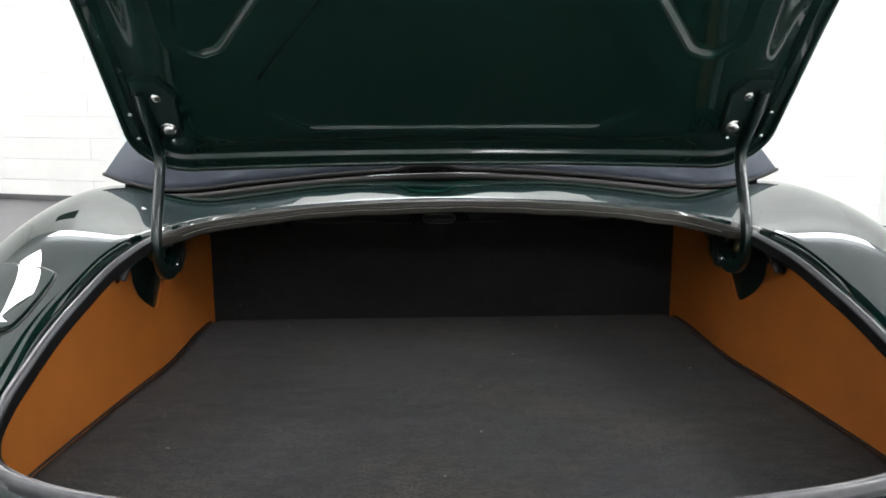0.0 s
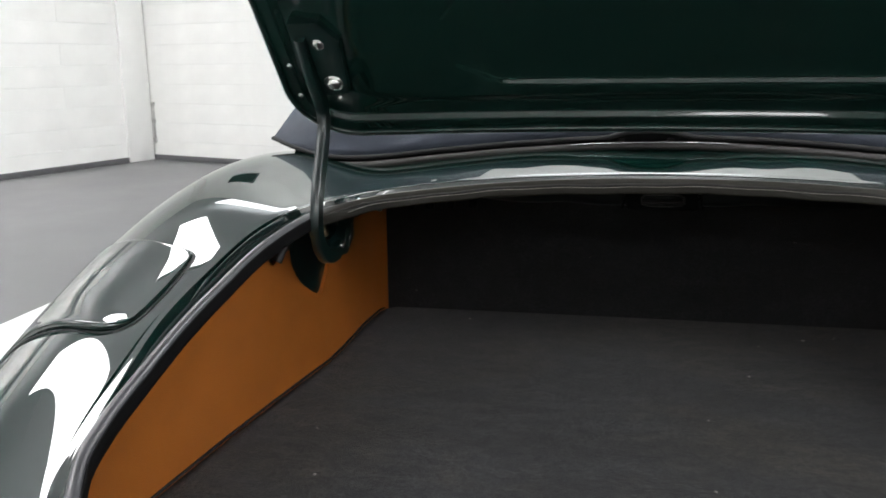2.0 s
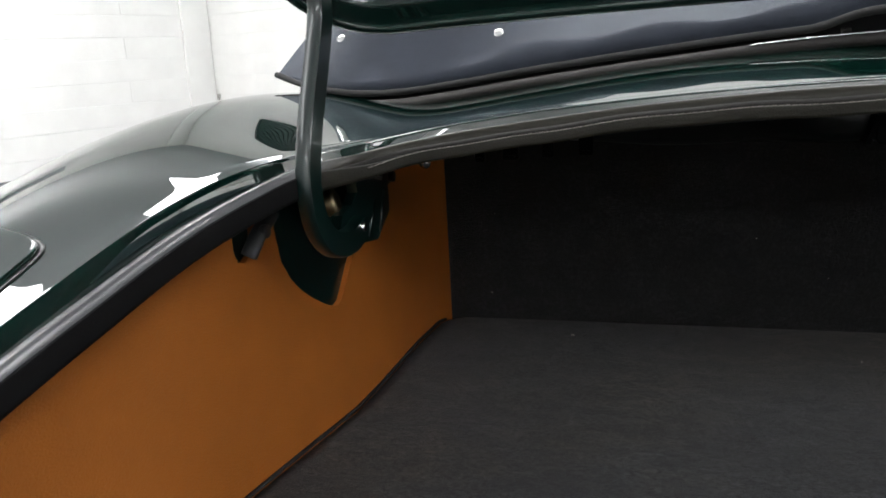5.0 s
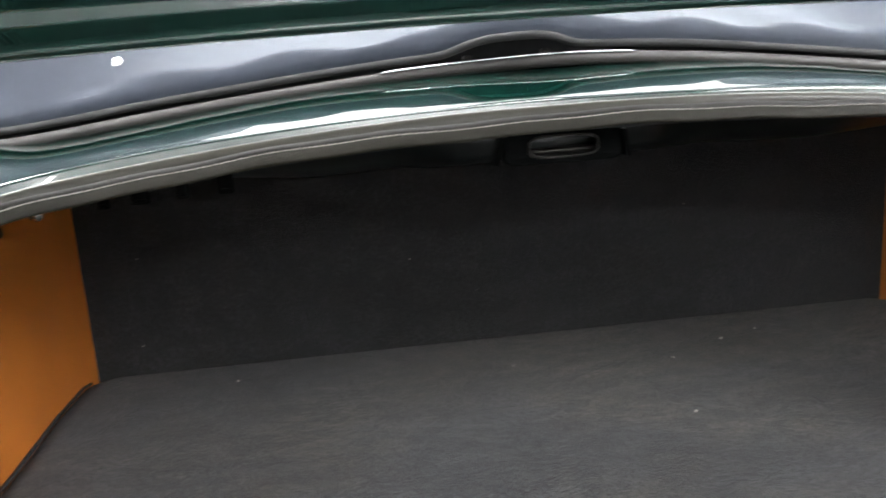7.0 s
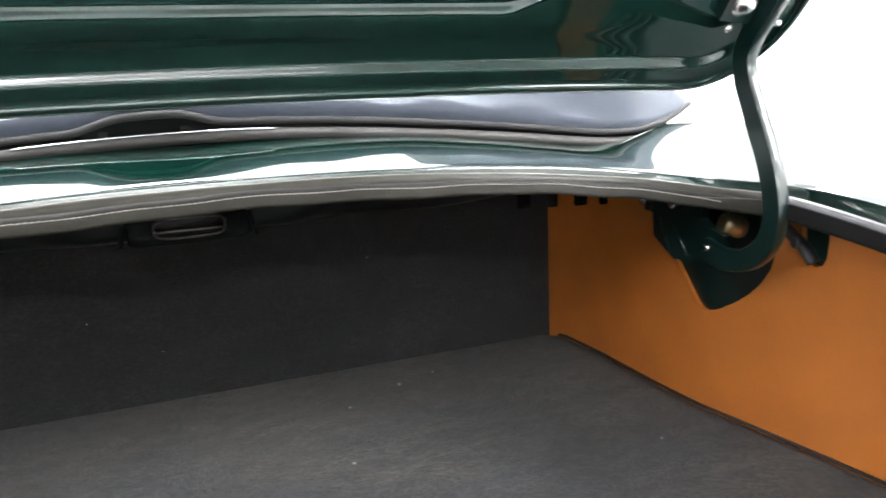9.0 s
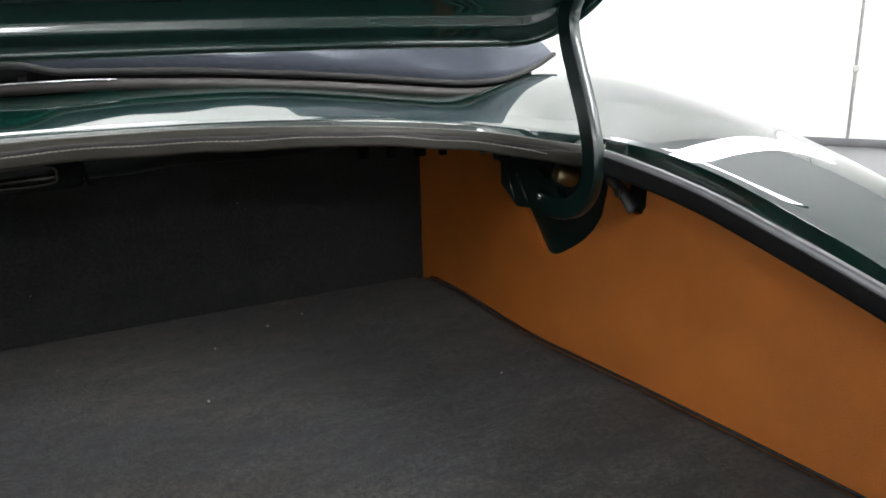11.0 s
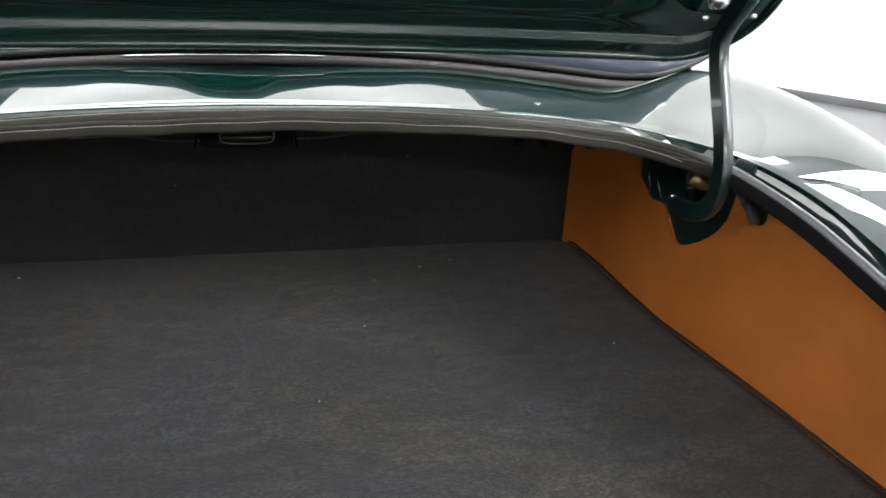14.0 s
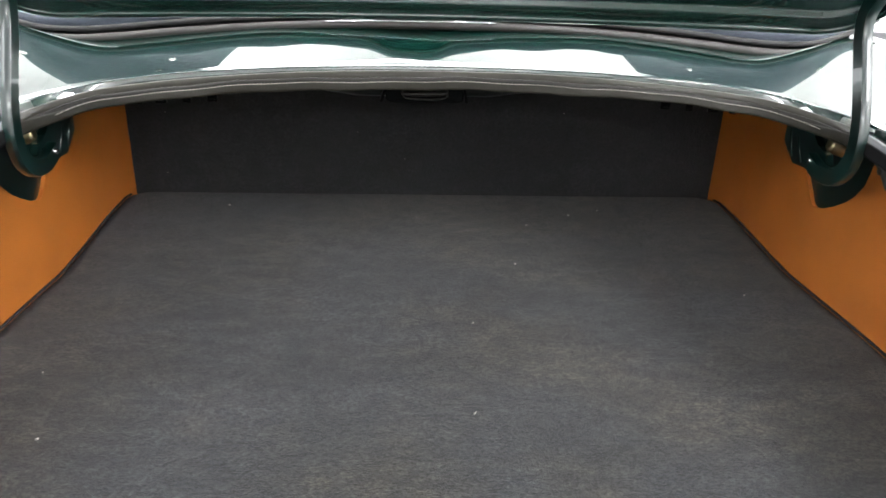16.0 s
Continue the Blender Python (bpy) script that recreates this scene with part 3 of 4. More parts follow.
bmesh.ops.recalc_face_normals(bm, faces=bm.faces[:])
part("carpet", bm, CARPET, car, "black short-pile boot carpet, slightly fluffy")
# Black tubes drawn for the shadow line between carpet and side panel.
for sg in (-1, 1):
    part("edge_shade", sweep_bm([(sg * (carpet_w(y) + .0014), y, -.0008) for y in np.linspace(-.02, -.86, 80)], [(.0016 * math.cos(a), .0016 * math.sin(a)) for a in np.linspace(0, 6.283, 9)[:-1]], (0, 0, 1)), SHADEBLACK, bpy.data.objects["carpet"], "black tube standing in for the shaded gap")
# Unseen plate, added to block light leaking in from below.
part("light_stop", box_bm(-.74, .74, -.90, 2.2, -.075, -.040, .005), DARK, car, "unseen black plate added to keep light out of the boot")
# Black sheet added under the deck; hides its lit green underside.
rows = [[(x, y, .236 - .19 * x * x - .006 * math.sin((y + .29) / .29 * 3.14)) for x in np.linspace(-.40, .40, 33)] for y in np.linspace(-.302, .03, 17)]
bm = grid_bm(rows)
geo = bmesh.ops.extrude_face_region(bm, geom=bm.faces[:])
bmesh.ops.translate(bm, vec=(0, 0, .005), verts=[v for v in geo["geom"] if isinstance(v, bmesh.types.BMVert)])
bmesh.ops.recalc_face_normals(bm, faces=bm.faces[:])
part("deck_blind", bm, DARK, car, "black sheet added to hide the underside of the deck")
part("back_carpet", box_bm(-.425, .425, .0, .02, -.02, .30, .004), SHADECARPET, car, "black carpeted back panel of the boot")


def side_panel(sg):
    out = [(.0, -.02), (.0, .225), (-.175, .225), (-.180, .19), (-.189, .156), (-.221, .130), (-.248, .098), (-.254, .0925), (-.261, .0905), (-.269, .0925), (-.279, .097), (-.294, .106), (-.309, .117), (-.321, .129), (-.332, .145), (-.35, .205),
           (-.362, .204), (-.3630, .168), (-.3665, .159), (-.3735, .1545), (-.3805, .157), (-.3845, .164), (-.3865, .180), (-.3875, .202), (-.41, .20), (-.5, .186), (-.6, .160), (-.7, .136), (-.80, .096), (-.86, .06), (-.86, -.02)]
    bm = bmesh.new()
    f = bm.faces.new([bm.verts.new((0, y, z)) for y, z in out])
    for y in np.arange(-.84, 0, .02):
        bmesh.ops.bisect_plane(bm, geom=bm.verts[:] + bm.edges[:] + bm.faces[:], plane_co=(0, y, 0), plane_no=(0, 1, 0))
    for z in np.arange(.005, .22, .02):
        bmesh.ops.bisect_plane(bm, geom=bm.verts[:] + bm.edges[:] + bm.faces[:], plane_co=(0, 0, z), plane_no=(0, 0, 1))
    geo = bmesh.ops.extrude_face_region(bm, geom=bm.faces[:])
    bmesh.ops.translate(bm, vec=(.006, 0, 0), verts=[v for v in geo["geom"] if isinstance(v, bmesh.types.BMVert)])
    for v in bm.verts:
        y, z = v.co.y, v.co.z
        v.co.x = sg * (v.co.x + float(side_x(y)) + .006 * math.sin(min(1, max(0, z) / .2) * 3.14) * min(1, -y / .15))
    bmesh.ops.recalc_face_normals(bm, faces=bm.faces[:])
    p = part("side_panel", bm, LEATHER, car, "tan leather covered boot side panel")
    return split_sharp(p)


for sg in (-1, 1):
    side_panel(sg)
    # green metal behind the slot of the panel
    rows = []
    for y in np.linspace(-.412, -.165, 28):
        rows.append([(sg * (float(side_x(y)) + .006 * math.sin(min(1, z / .2) * 3.14) * min(1, -y / .15) + .0045), y, z) for z in np.linspace(.07, .204, 10)])
    bm = grid_bm(rows)
    geo = bmesh.ops.extrude_face_region(bm, geom=bm.faces[:])
    bmesh.ops.translate(bm, vec=(sg * .004, 0, 0), verts=[v for v in geo["geom"] if isinstance(v, bmesh.types.BMVert)])
    bmesh.ops.recalc_face_normals(bm, faces=bm.faces[:])
    split_sharp(part("hinge_box", bm, INNER_GREEN, car, "green metal behind the panel slot"))
    part("inner_wing", box_bm(min(sg * .505, sg * .515), max(sg * .505, sg * .515), -.84, .02, -.03, .09, .002), INNER_GREEN, car)

# ---------- boot lid ----------
SL = radians(48)
LV, LN, LP = np.array([0, -math.cos(SL), math.sin(SL)]), np.array([0, math.sin(SL), math.cos(SL)]), np.array([0, -.385, .382])
def lid_point(u, v, w):
    bend = -.35 * max(0, v - .1) ** 2
    return tuple(np.array([u, 0, 0]) + LP + LV * v + LN * (w + bend))


lid = new("boot_lid")
lid.parent = car
lid["label"] = "open dark green boot lid with pressed inner frame"


def poly_dist(px, py, poly):
    """Distance to a polygon, negative inside."""
    P = np.array(poly)
    d = 1e9
    inside = False
    for i in range(len(P)):
        a, b = P[i - 1], P[i]
        ab = b - a
        t = min(1, max(0, ((px - a[0]) * ab[0] + (py - a[1]) * ab[1]) / (ab @ ab)))
        d = min(d, math.hypot(px - a[0] - t * ab[0], py - a[1] - t * ab[1]))
        if (a[1] > py) != (b[1] > py) and px < (b[0] - a[0]) * (py - a[1]) / (b[1] - a[1]) + a[0]:
            inside = not inside
    return -d if inside else d


CENTRE = [(.185, -.012), (.225, .010), (.226, .034), (.125, .172), (.06, .30), (-.06, .30), (-.125, .172), (-.226, .034), (-.225, .010), (-.185, -.012)]
POCKET = [(.322, .25), (.325, .120), (.312, .109), (.300, .113), (.245, .190), (.200, .26), (.23, .34), (.29, .35)]
V0, V1, HW, RC = -.106, .62, .432, .070
def half_width(v):
    if v < V0 + RC:
        return HW - RC + math.sqrt(max(0, RC ** 2 - (V0 + RC - v) ** 2))
    if v > .35:
        return HW - .9 * (v - .35) ** 2 - max(0, v - .55) ** 2 * 8
    return HW


def lid_inner(u, v):
    e = min(v - V0, half_width(v) - abs(u), V1 - v)
    if v < V0 + RC and abs(u) > HW - RC:
        e = RC - math.hypot(abs(u) - HW + RC, v - V0 - RC)
    w = .0065 * float(sstep(.0145, .0215, e)) - .0025 * float(sstep(.030, .060, e))
    w += .0060 * float(sstep(.034, .018, poly_dist(abs(u), v, CENTRE)))
    w += .0045 * float(sstep(.028, .012, poly_dist(abs(u), v, POCKET)))
    return w


vs = np.r_[np.linspace(V0, V0 + .055, 36), np.linspace(V0 + .057, .25, 130), np.linspace(.26, V1, 26)]
us = np.r_[np.linspace(-1, -.87, 30), np.linspace(-.867, .867, 300), np.linspace(.87, 1, 30)]
rows = [[lid_point(u * half_width(v), v + .010 * (1 - (u) ** 2) * float(sstep(0, -.1, v)), lid_inner(u * half_width(v), v)) for u in us] for v in vs]
bm = grid_bm(rows)
bmesh.ops.recalc_face_normals(bm, faces=bm.faces[:])
part("inner_frame", bm, LIDPAINT, lid)
rows = []
for v in vs[::3]:
    rows.append([lid_point(u * half_width(v), v + .010 * (1 - u * u) * float(sstep(0, -.1, v)), .001 + .028 * (1 - max(abs(u), abs((v - V0) / (V1 - V0) * 2 - 1)) ** 8)) for u in us[::2]])
bm = grid_bm(rows)
bmesh.ops.recalc_face_normals(bm, faces=bm.faces[:])
part("outer_skin", bm, PAINT, lid)
path = [lid_point(-half_width(v), v + .0, -.001) for v in vs[::-1][:-1]] + [lid_point(u * half_width(V0), V0 + .010 * (1 - u * u), -.001) for u in us] + [lid_point(half_width(v), v, -.001) for v in vs[1:]]
part("hem", sweep_bm(path, [(.004 * math.cos(a), .004 * math.sin(a)) for a in np.linspace(0, 6.283, 9)[:-1]], tuple(LN)), LIDPAINT, lid)


def bolt(parent, p, n, r, name="bolt"):
    n = Vector(n).normalized()
    p = Vector(p)
    bm = cyl_bm(p, p + n * r * .25, r * 1.25, 20)
    d = bmesh.new()
    bmesh.ops.create_uvsphere(d, u_segments=20, v_segments=10, radius=r)
    for v in d.verts:
        v.co.z *= .65
    bmesh.ops.transform(d, matrix=Matrix.Translation(p + n * r * .3) @ n.to_track_quat("Z", "Y").to_matrix().to_4x4(), verts=d.verts)
    return part(name, merge(bm, d), STEEL, parent, "bright domed steel bolt")


ARM = [(-.412, .408), (-.398, .388), (-.380, .364), (-.362, .344), (-.352, .326), (-.354, .306), (-.366, .278), (-.382, .243), (-.390, .212), (-.385, .186), (-.366, .168), (-.338, .162), (-.312, .167)]
for sg in (-1, 1):
    hinge = new("boot_hinge")
    hinge.parent = car
    hinge["label"] = "dark green gooseneck boot lid hinge"
    path = smooth_curve([(sg * .394, y, z) for y, z in ARM], 60)
    prof = [(-.008, -.005), (.008, -.005), (.009, -.0035), (.009, .0035), (.008, .005), (-.008, .005), (-.009, .0035), (-.009, -.0035)]
    split_sharp(part("arm", sweep_bm(path, prof, (1, 0, 0)), INNER_GREEN, hinge), 50)
    # plate at the body
    bm = bmesh.new()
    out = [(-.228, .225), (-.228, .204), (-.221, .192), (-.224, .186), (-.232, .184), (-.233, .163), (-.263, .146), (-.283, .149), (-.306, .153), (-.328, .158), (-.334, .168), (-.328, .178), (-.310, .182), (-.298, .189), (-.300, .203), (-.281, .225)]
    bm.faces.new([bm.verts.new((sg * .4005, y, z)) for y, z in out])
    geo = bmesh.ops.extrude_face_region(bm, geom=bm.faces[:])
    bmesh.ops.translate(bm, vec=(sg * .008, 0, 0), verts=[v for v in geo["geom"] if isinstance(v, bmesh.types.BMVert)])
    bmesh.ops.recalc_face_normals(bm, faces=bm.faces[:])
    part("body_plate", bm, INNER_GREEN, hinge, smooth=False)
    part("pivot_pin", cyl_bm((sg * .3865, -.321, .169), (sg * .402, -.321, .169), .0032, 14, bevel=.001), STEEL, hinge)
    part("mounting_bolt", cyl_bm((sg * .391, -.270, .2005), (sg * .402, -.270, .2005), .0068, 6, bevel=.0012), STEEL, hinge, "bright hexagon bolt")
    part("small_nut", cyl_bm((sg * .396, -.227, .190), (sg * .402, -.227, .190), .0045, 6, bevel=.001), WORNSTEEL, hinge)
    part("bush", cyl_bm((sg * .408, -.316, .187), (sg * .428, -.320, .181), .0095, 20, bevel=.003), BRASS, hinge, "worn brassy bush")
    # dark clips that hold the trim strip, and a bright screw beside them
    for cx, w in ((.236, .010), (.262, .008), (.288, .011), (.310, .007)):
        cz = .2215 - .09 * cx * cx
        part("trim_clip", merge(box_bm(sg * cx - w / 2, sg * cx + w / 2, -.2895, -.2845, cz - .004, cz + .019, .0012), box_bm(sg * cx - w * .3, sg * cx + w * .3, -.2915, -.289, cz - .0025, cz - .0005, .0007)), GLOSSBLACK, car, "small black trim clip")
    bolt(hinge, (sg * .352, -.284, .2085), (0, -1, -.25), .0036, "screw")
    # two pressed ribs down the plate
    for a, b in (((-.243, .181), (-.258, .152)), ((-.262, .178), (-.282, .1535))):
        part("rib", cyl_bm((sg * .4005, *a), (sg * .4005, *b), .0013, 8), INNER_GREEN, hinge)
    # plate on the lid
    bm = bmesh.new()
    out = [(.402, -.045), (.360, -.040), (.355, .030), (.372, .055), (.404, .055), (.408, .0)]
    bm.faces.new([bm.verts.new(lid_point(sg * u, v, -.004)) for u, v in out])
    geo = bmesh.ops.extrude_face_region(bm, geom=bm.faces[:])
    bmesh.ops.translate(bm, vec=tuple(LN * .012), verts=[v for v in geo["geom"] if isinstance(v, bmesh.types.BMVert)])
    bmesh.ops.recalc_face_normals(bm, faces=bm.faces[:])
    part("lid_plate", bm, INNER_GREEN, hinge, smooth=False)
    bolt(hinge, (sg * .379, -.402, .403), -LN, .0085)
    bolt(hinge, (sg * .374, -.371, .361), -LN, .0085)
    for u, v in ((.4165, .000), (.4165, -.043), (.372, -.047)):
        bolt(hinge, lid_point(sg * u, v, -.0045), -LN, .0026, "screw")
    # grey rubber clip that hangs in its own slot of the panel
    clip = part("stop", sweep_bm(smooth_curve([(sg * .4425, -.351, .1850), (sg * .4440, -.360, .1790), (sg * .4455, -.368, .1725), (sg * .4470, -.374, .1655), (sg * .4490, -.3765, .1600)], 16),
                                 [(.0048 * math.cos(a), .0062 * math.sin(a)) for a in np.linspace(0, 6.283, 13)[:-1]], (1, 0, 0)), STOPGREY, car, "small grey rubber stop clipped in a slot")
    part("washer", cyl_bm((sg * .4385, -.3655, .1750), (sg * .4440, -.3655, .1750), .0048, 16, bevel=.0012), STOPGREY, clip)

# ---------- folded hood under its cover ----------
EDGE = [(-.578, -.056, .262), (-.53, -.085, .250), (-.47, -.118, .243), (-.42, -.130, .243), (-.37, -.140, .248), (-.3, -.150, .257), (-.2, -.165, .268), (-.1, -.190, .277), (0, -.205, .281)]
EDGE = EDGE + [(-x, y, z) for x, y, z in EDGE[:-1][::-1]]
low = smooth_curve(EDGE, 141)
def cover_point(x, y, z, t):
    lift = .0085 * math.exp(-((x + .033) / .040) ** 4)
    y -= lift * 1.4 * (1 - min(1, t / .6)) ** 2
    a = abs(x) / .578
    end = 1 - a ** 6
    side = math.exp(-((abs(x) - .44) / .105) ** 2)
    tall = (.040 + .19 * side) * (1 - a ** 10)
    fold = .0022 * math.sin(x * 23 + 1.3) * math.sin(3.14 * t) * end + .002 * math.sin(x * 61 + t * 5) * end
    if t < .15:
        q = t / .15
        return (x, y - .003 * math.sin(q * 3.14) * end, z + .010 + q * .017 * end + lift * (1 + q * .3))
    if t < .6:
        q = (t - .15) / .45
        return (x * (1 - .06 * q), y + .13 * q + .02 * q * q, z + .010 + .017 * end + lift * 1.3 * (1 - q) ** 2 + tall * (side * math.sin(q * 1.45) + (1 - side) * q) + .10 * q * (1 - end) + fold)
    q = (t - .6) / .4
    return (x * (.94 - .06 * q), y + .15 + .5 * q, z + .010 + .017 * end + tall * (1 - .007 * side - .25 * q) + .10 * (1 - end) * (1 - q * .5) + fold)


rows = []
for k in range(41):
    t = k / 40
    rows.append([cover_point(x, y, z, t) for x, y, z in low])
bm = grid_bm(rows)
bmesh.ops.recalc_face_normals(bm, faces=bm.faces[:])
cover = part("hood_cover", bm, CANVAS, car, "dark blue canvas cover over the folded hood")
# Curtain added behind the cover edge so that its gap stays dark.
rows = [[(x, y + .014 + .03 * max(0, h), z + h + (.013 * math.exp(-((x + .033) / .045) ** 4) if h > .01 else 0)) for x, y, z in low[5:-5]] for h in (-.006, .002, .0115)]
bm = grid_bm(rows)
geo = bmesh.ops.extrude_face_region(bm, geom=bm.faces[:])
bmesh.ops.translate(bm, vec=(0, .004, 0), verts=[v for v in geo["geom"] if isinstance(v, bmesh.types.BMVert)])
bmesh.ops.recalc_face_normals(bm, faces=bm.faces[:])
part("edge_curtain", bm, SHADEBLACK, cover, "black curtain added to darken the gap behind the cover edge")
TUBE = [(math.cos(a), math.sin(a)) for a in np.linspace(0, 6.283, 13)[:-1]]
part("welt", sweep_bm([(x, y - .003 - .0119 * math.exp(-((x + .033) / .040) ** 4), z + .0095 + .0085 * math.exp(-((x + .033) / .040) ** 4)) for x, y, z in low], [(.0030 * a, .0030 * b) for a, b in TUBE], (0, 0, 1)), PIPING, cover, "dark piping sewn along the cover")
part("deck_roll", sweep_bm([(x, y - .006, z - .0010) for x, y, z in low[7:-7]], [(.0050 * a, .0048 * b) for a, b in TUBE], (0, 0, 1)), ROLL, car, "brown-black rolled lip under the cover")
for x0, x1 in ((-.135, .065),):
    part("bright_trim", sweep_bm([(x, y - .0095, z + .0036) for x, y, z in low if x0 < x < x1], [(.0008 * a, .0008 * b) for a, b in TUBE], (0, 0, 1)), CHROME, car, "thin bright trim on the rolled lip")
part("hood_clip", box_bm(-.010, -.004, -.208, -.200, .2835, .2885, .001), WORNSTEEL, car, "small bright hood clip")
part("hood_clip", box_bm(-.068, -.062, -.206, -.198, .2835, .2870, .001), WORNSTEEL, car, "small bright hood clip")


# ---------- fuel filler flap on the wing ----------
def on_wing(x, y, up=0.0):
    h = .002
    n = Vector((-(float(skin(x + h, y)) - float(skin(x - h, y))) / 2 / h, -(float(skin(x, y + h)) - float(skin(x, y - h))) / 2 / h, 1)).normalized()
    return Vector((x, y, float(skin(x, y)))) + n * up


FLAP_OUT = [(-.461, -.560), (-.4612, -.600), (-.4640, -.634), (-.468, -.650), (-.4765, -.662), (-.492, -.668), (-.523, -.667), (-.556, -.661), (-.600, -.648), (-.616, -.625), (-.618, -.560), (-.606, -.522), (-.570, -.515), (-.535, -.526), (-.500, -.533), (-.4745, -.535), (-.4635, -.541)]
loop = smooth_curve(FLAP_OUT + FLAP_OUT[:1], 145)[:-1]
mid = loop.mean(0)


def flap_rise(x, y):
    """The flap stands a little proud of the wing; the edge by which it is opened curls up."""
    return .0026 + .0042 * float(sstep(-.640, -.668, y)) * float(sstep(-.580, -.535, x))


rows = []
for inset, f in ((0, -.6), (0, .35), (.0003, .70), (.0011, .93), (.0024, 1.0), (.006, 1.0), (.012, 1.0), (.024, 1.0), (.040, 1.0), (.055, 1.0), (.068, 1.0)):
    r = []
    for p in loop:
        q = mid + (p - mid) * (1 - inset / .0685)
        r.append(on_wing(*q, flap_rise(*q) * f))
    rows.append(r)
bm = grid_bm(rows, close_v=True)
bmesh.ops.recalc_face_normals(bm, faces=bm.faces[:])
filler = part("fuel_flap", bm, PAINT, car, "green painted fuel filler flap set in the wing")
# Dark strip laid on the wing for the shadow in the flap's gap.
part("flap_gap", sweep_bm([on_wing(*(mid + (p - mid) * 1.016), .0002) for p in loop], [(-.0014, -.001), (.0014, -.001), (.0014, .0004), (-.0014, .0004)], (0, 0, 1), closed=True), DARK, filler, "dark strip standing in for the shaded flap gap")

# ---------- wheels ----------
def wheel(x, y):
    bm = bmesh.new()
    prof = [(.20, -.07), (.26, -.085), (.305, -.08), (.325, -.055), (.33, 0), (.325, .055), (.305, .08), (.26, .085), (.20, .07)]
    rows = [[(x + w, y + r * math.cos(a), -.31 + r * math.sin(a)) for r, w in prof] for a in np.linspace(0, 2 * math.pi, 49)[:-1]]
    bm = grid_bm(rows, close_u=True)
    bmesh.ops.recalc_face_normals(bm, faces=bm.faces[:])
    w = part("wheel", bm, TYRE, car, "black rubber tyre on a steel rim")
    part("rim", cyl_bm((x - .06, y, -.31), (x + .06, y, -.31), .205, 40, bevel=.02), STEEL, w)


for wx in (-.62, .62):
    for wy in (-.02, 2.2):
        wheel(wx, wy)


# ---------- painted blocks of the walls ----------
BL, BH, GAP = 3.9, .203, .0018
block_mesh = {}
def block_data(l, axis):
    key = (round(l, 3), axis)
    if key not in block_mesh:
        bm = box_bm(0, l - .0006, -.012, 0, 0, BH - GAP, .0018, 1) if axis == "x" else box_bm(0, .012, 0, l - .0006, 0, BH - GAP, .0018, 1)
        me = bpy.data.meshes.new("block")
        bm.to_mesh(me)
        bm.free()
        me.materials.append(WHITE)
        block_mesh[key] = me
    return block_mesh[key]


def lay(wall_name, axis, a0, a1, keep):
    """Courses along a wall: single blocks where keep(a, z) holds, the rest joined."""
    wall_ob = bpy.data.objects[wall_name]
    rest = bmesh.new()
    for r in range(int(ROOM_H / BH) + 1):
        z = r * BH
        off = 0 if r % 2 else -BL / 2
        a = a0 + off
        while a < a1:
            s0, s1 = max(a, a0), min(a + BL, a1)
            if s1 - s0 > .03 and z + BH < ROOM_H + .15:
                p = (s0, ROOM_Y1 + .012, z + GAP / 2) if axis == "x" else (ROOM_X0 - .012, s0, z + GAP / 2)
                if keep(s0, z):
                    ob = new("block", block_data(s1 - s0, axis))
                    ob.parent = wall_ob
                    ob.matrix_parent_inverse = wall_ob.matrix_world.inverted()
                    ob.matrix_basis = SHOP @ pose(*p, 0, 0, 0)
                else:
                    l = s1 - s0 - .0006
                    x0, y0, z0 = p
                    dx, dy = (l, -.012) if axis == "x" else (.012, l)
                    vv = [rest.verts.new((x0 + i * dx, y0 + j * dy, z0 + k * (BH - GAP))) for k in (0, 1) for j in (0, 1) for i in (0, 1)]
                    for f in ((0, 1, 3, 2), (4, 6, 7, 5), (0, 4, 5, 1), (2, 3, 7, 6), (0, 2, 6, 4), (1, 5, 7, 3)):
                        rest.faces.new([vv[k] for k in f])
            a += BL
    bmesh.ops.recalc_face_normals(rest, faces=rest.faces[:])
    ob = part("far_blocks", rest, WHITE, wall_ob, smooth=False)
    ob.matrix_parent_inverse = wall_ob.matrix_world.inverted()
    ob.matrix_basis = SHOP
    tagged(ob, kind="stuff")


bpy.context.view_layer.update()
lay("wall_back", "x", ROOM_X0, ROOM_X1, lambda a, z: a < -2.6 and z < 2.3)
lay("wall_left", "y", ROOM_Y0, ROOM_Y1, lambda a, z: a > 1.8 and z < 2.3)

# bright press studs on the cover
for sx, t in ((.335, .22), (.365, .27), (.47, .27), (.50, .22)):
    for sg in (-1, 1):
        k = int(np.argmin(np.abs(low[:, 0] - sg * sx)))
        p = np.array(cover_point(*low[k], t))
        n = Vector((0, -.80, .60))
        bm = cyl_bm(Vector(p) - n * .001, Vector(p) + n * .0025, .0045, 14, bevel=.001)
        part("press_stud", bm, STEEL, cover, "bright steel press stud")

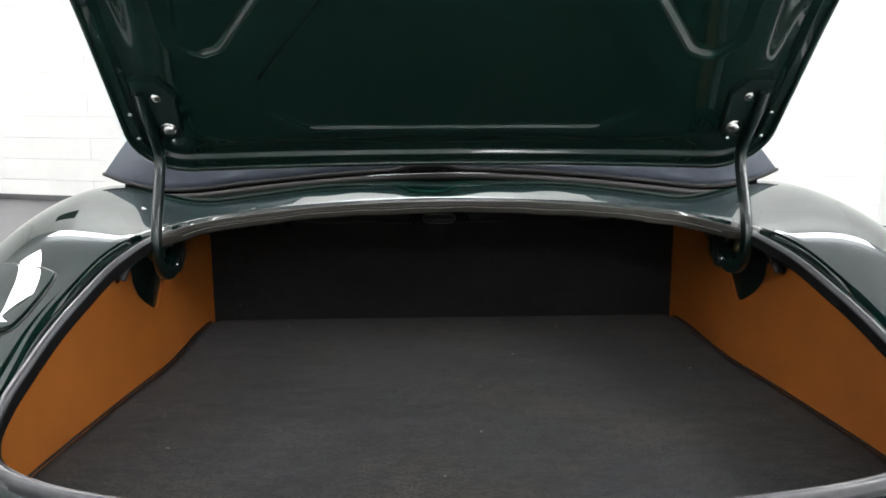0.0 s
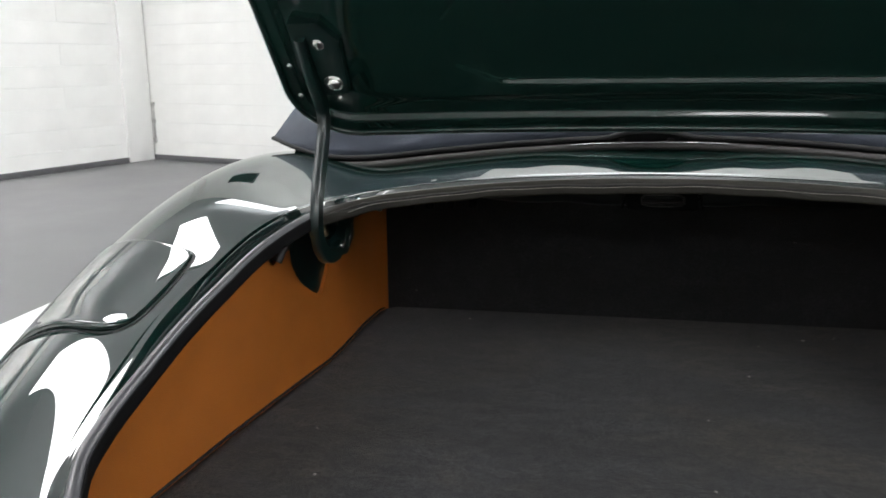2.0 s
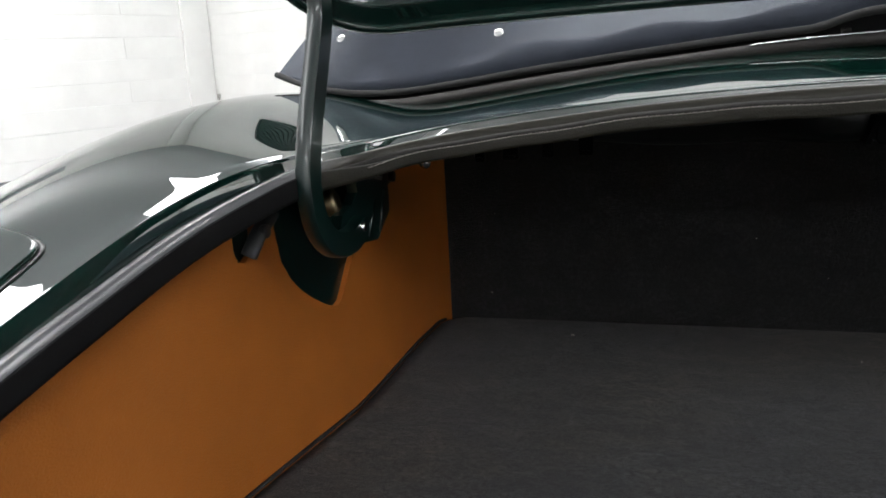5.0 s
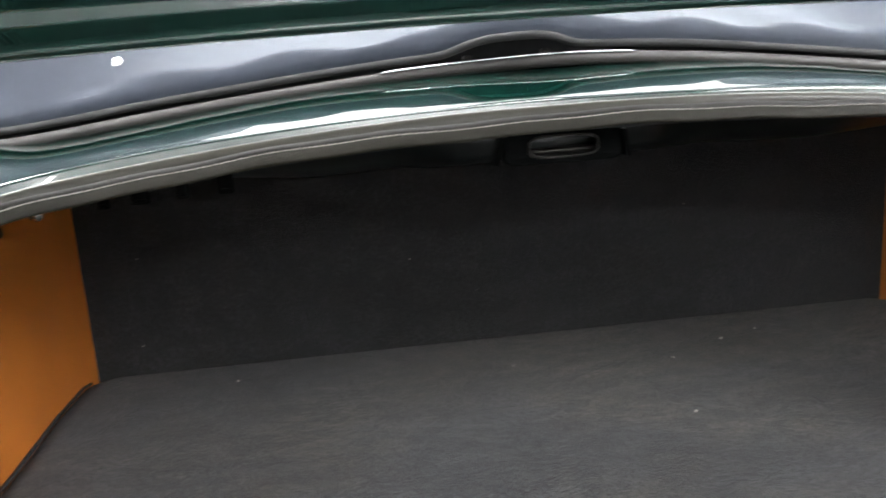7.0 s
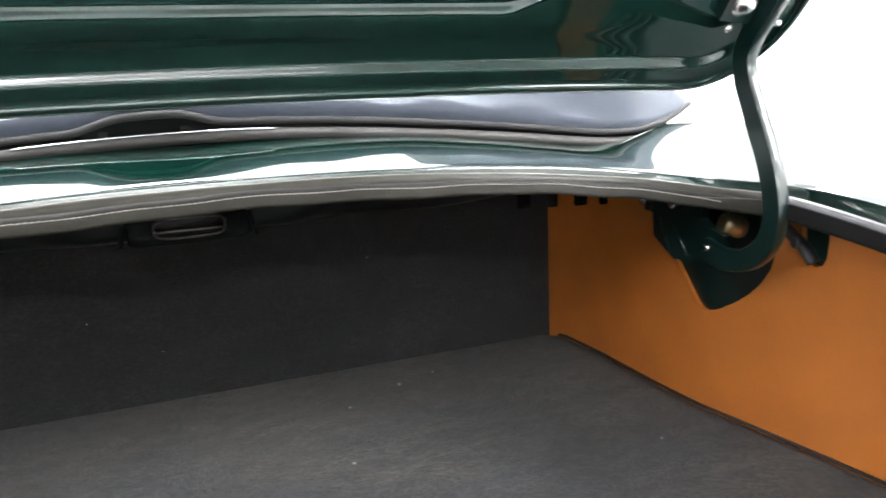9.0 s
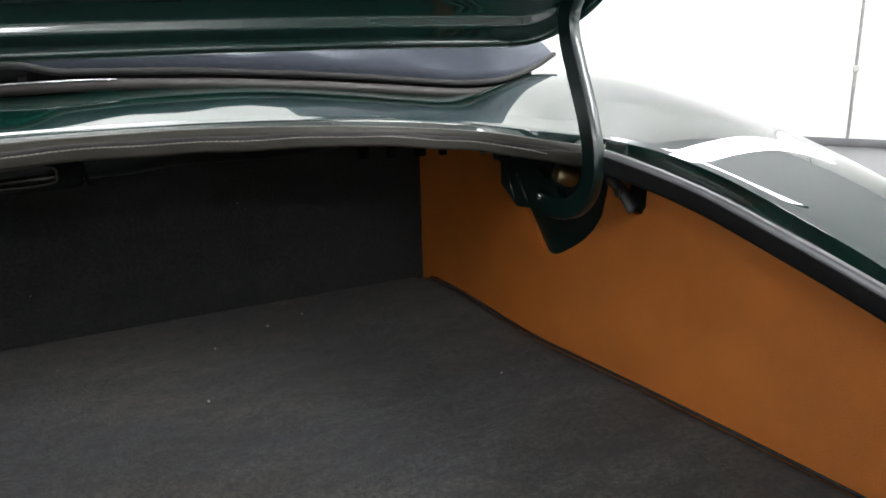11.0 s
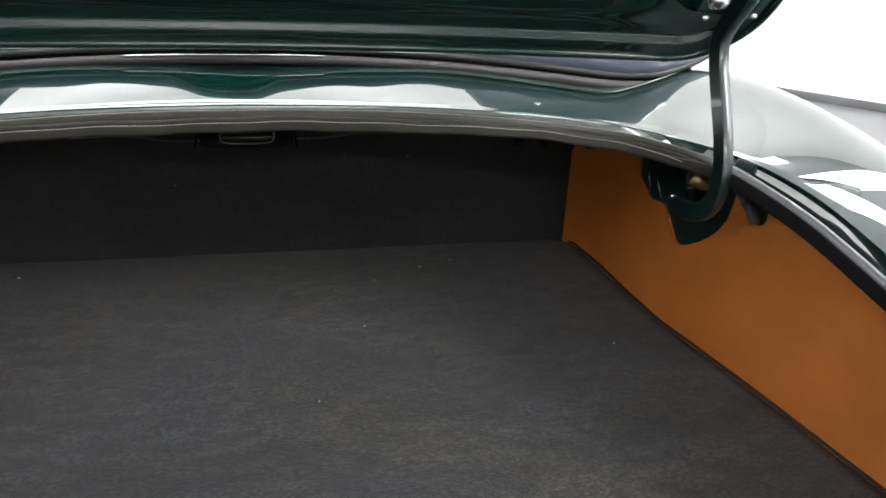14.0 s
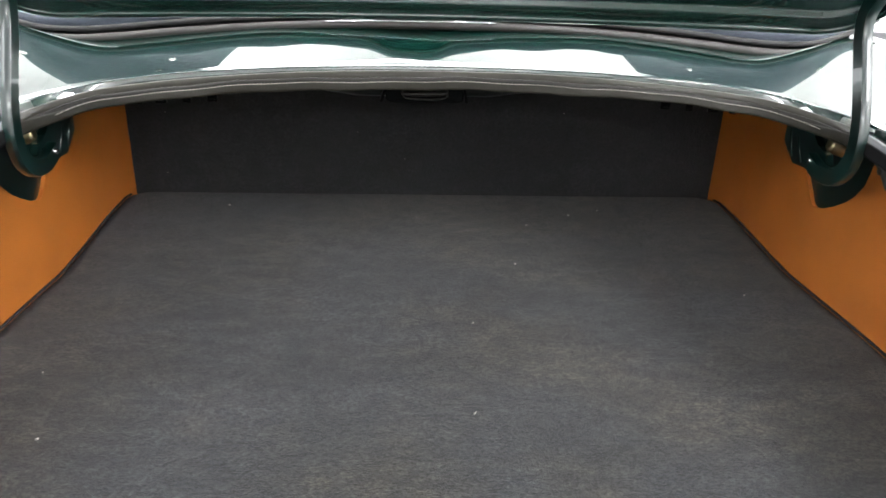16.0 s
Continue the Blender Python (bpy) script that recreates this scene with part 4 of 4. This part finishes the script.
# specks of lint on the carpet
rng = random.Random(5)
bm = bmesh.new()
spots = [(.024, -.529), (-.345, -.561), (-.019, -.097), (.128, -.119), (-.277, -.059)] + [(rng.uniform(-.40, .40), rng.uniform(-.85, -.02)) for _ in range(9)]
for x, y in spots:
    a, l, r = rng.uniform(0, 3.14), rng.uniform(.0006, .0016), rng.uniform(.00010, .00017)
    d, n = Vector((math.cos(a), math.sin(a), 0)), Vector((-math.sin(a), math.cos(a), 0))
    c = Vector((x, y, .001))
    v = [bm.verts.new(c + d * l * i + n * r * j + Vector((0, 0, k))) for k in (-.001, .0008) for i, j in ((-1, -1), (1, -1), (1, 1), (-1, 1))]
    for f in ((4, 5, 6, 7), (0, 1, 5, 4), (1, 2, 6, 5), (2, 3, 7, 6), (3, 0, 4, 7)):
        bm.faces.new([v[k] for k in f])
for x, z in [(-.034, .050)] + [(rng.uniform(-.38, .38), rng.uniform(.02, .14)) for _ in range(4)]:
    l = rng.uniform(.0004, .0007)
    v = [bm.verts.new((x + i * l, j, z + k * l * .6)) for j in (.0015, -.0008) for i, k in ((-1, -1), (1, -1), (1, 1), (-1, 1))]
    for f in ((7, 6, 5, 4), (0, 1, 5, 4), (1, 2, 6, 5), (2, 3, 7, 6), (3, 0, 4, 7)):
        bm.faces.new([v[k] for k in f])
bmesh.ops.recalc_face_normals(bm, faces=bm.faces[:])
tagged(part("lint", bm, LINT, bpy.data.objects["carpet"], "pale specks of lint"), kind="stuff")

# Unseen filler, added to block the bright view through the cover's hole.
rows = []
for y, dz in ((-.150, -.004), (-.148, .015), (-.06, .025), (.05, .040), (.30, .030), (.45, .015), (.46, -.01)):
    rows.append([(x, y + .10 * x * x, .276 + dz - .15 * x * x) for x in np.linspace(-.30, .30, 21)])
bm = grid_bm(rows)
bmesh.ops.recalc_face_normals(bm, faces=bm.faces[:])
part("hood_filler", bm, SHADEBLACK, car, "unseen black filler that darkens the hole under the cover")

# small fixing pins under the boot edge
for px_, py_ in ((-.316, -.272), (.316, -.272)):
    part("fixing_pin", cyl_bm((px_, py_, .211), (px_, py_, .222), .0020, 10, bevel=.0006), WORNSTEEL, car, "small steel fixing pin")
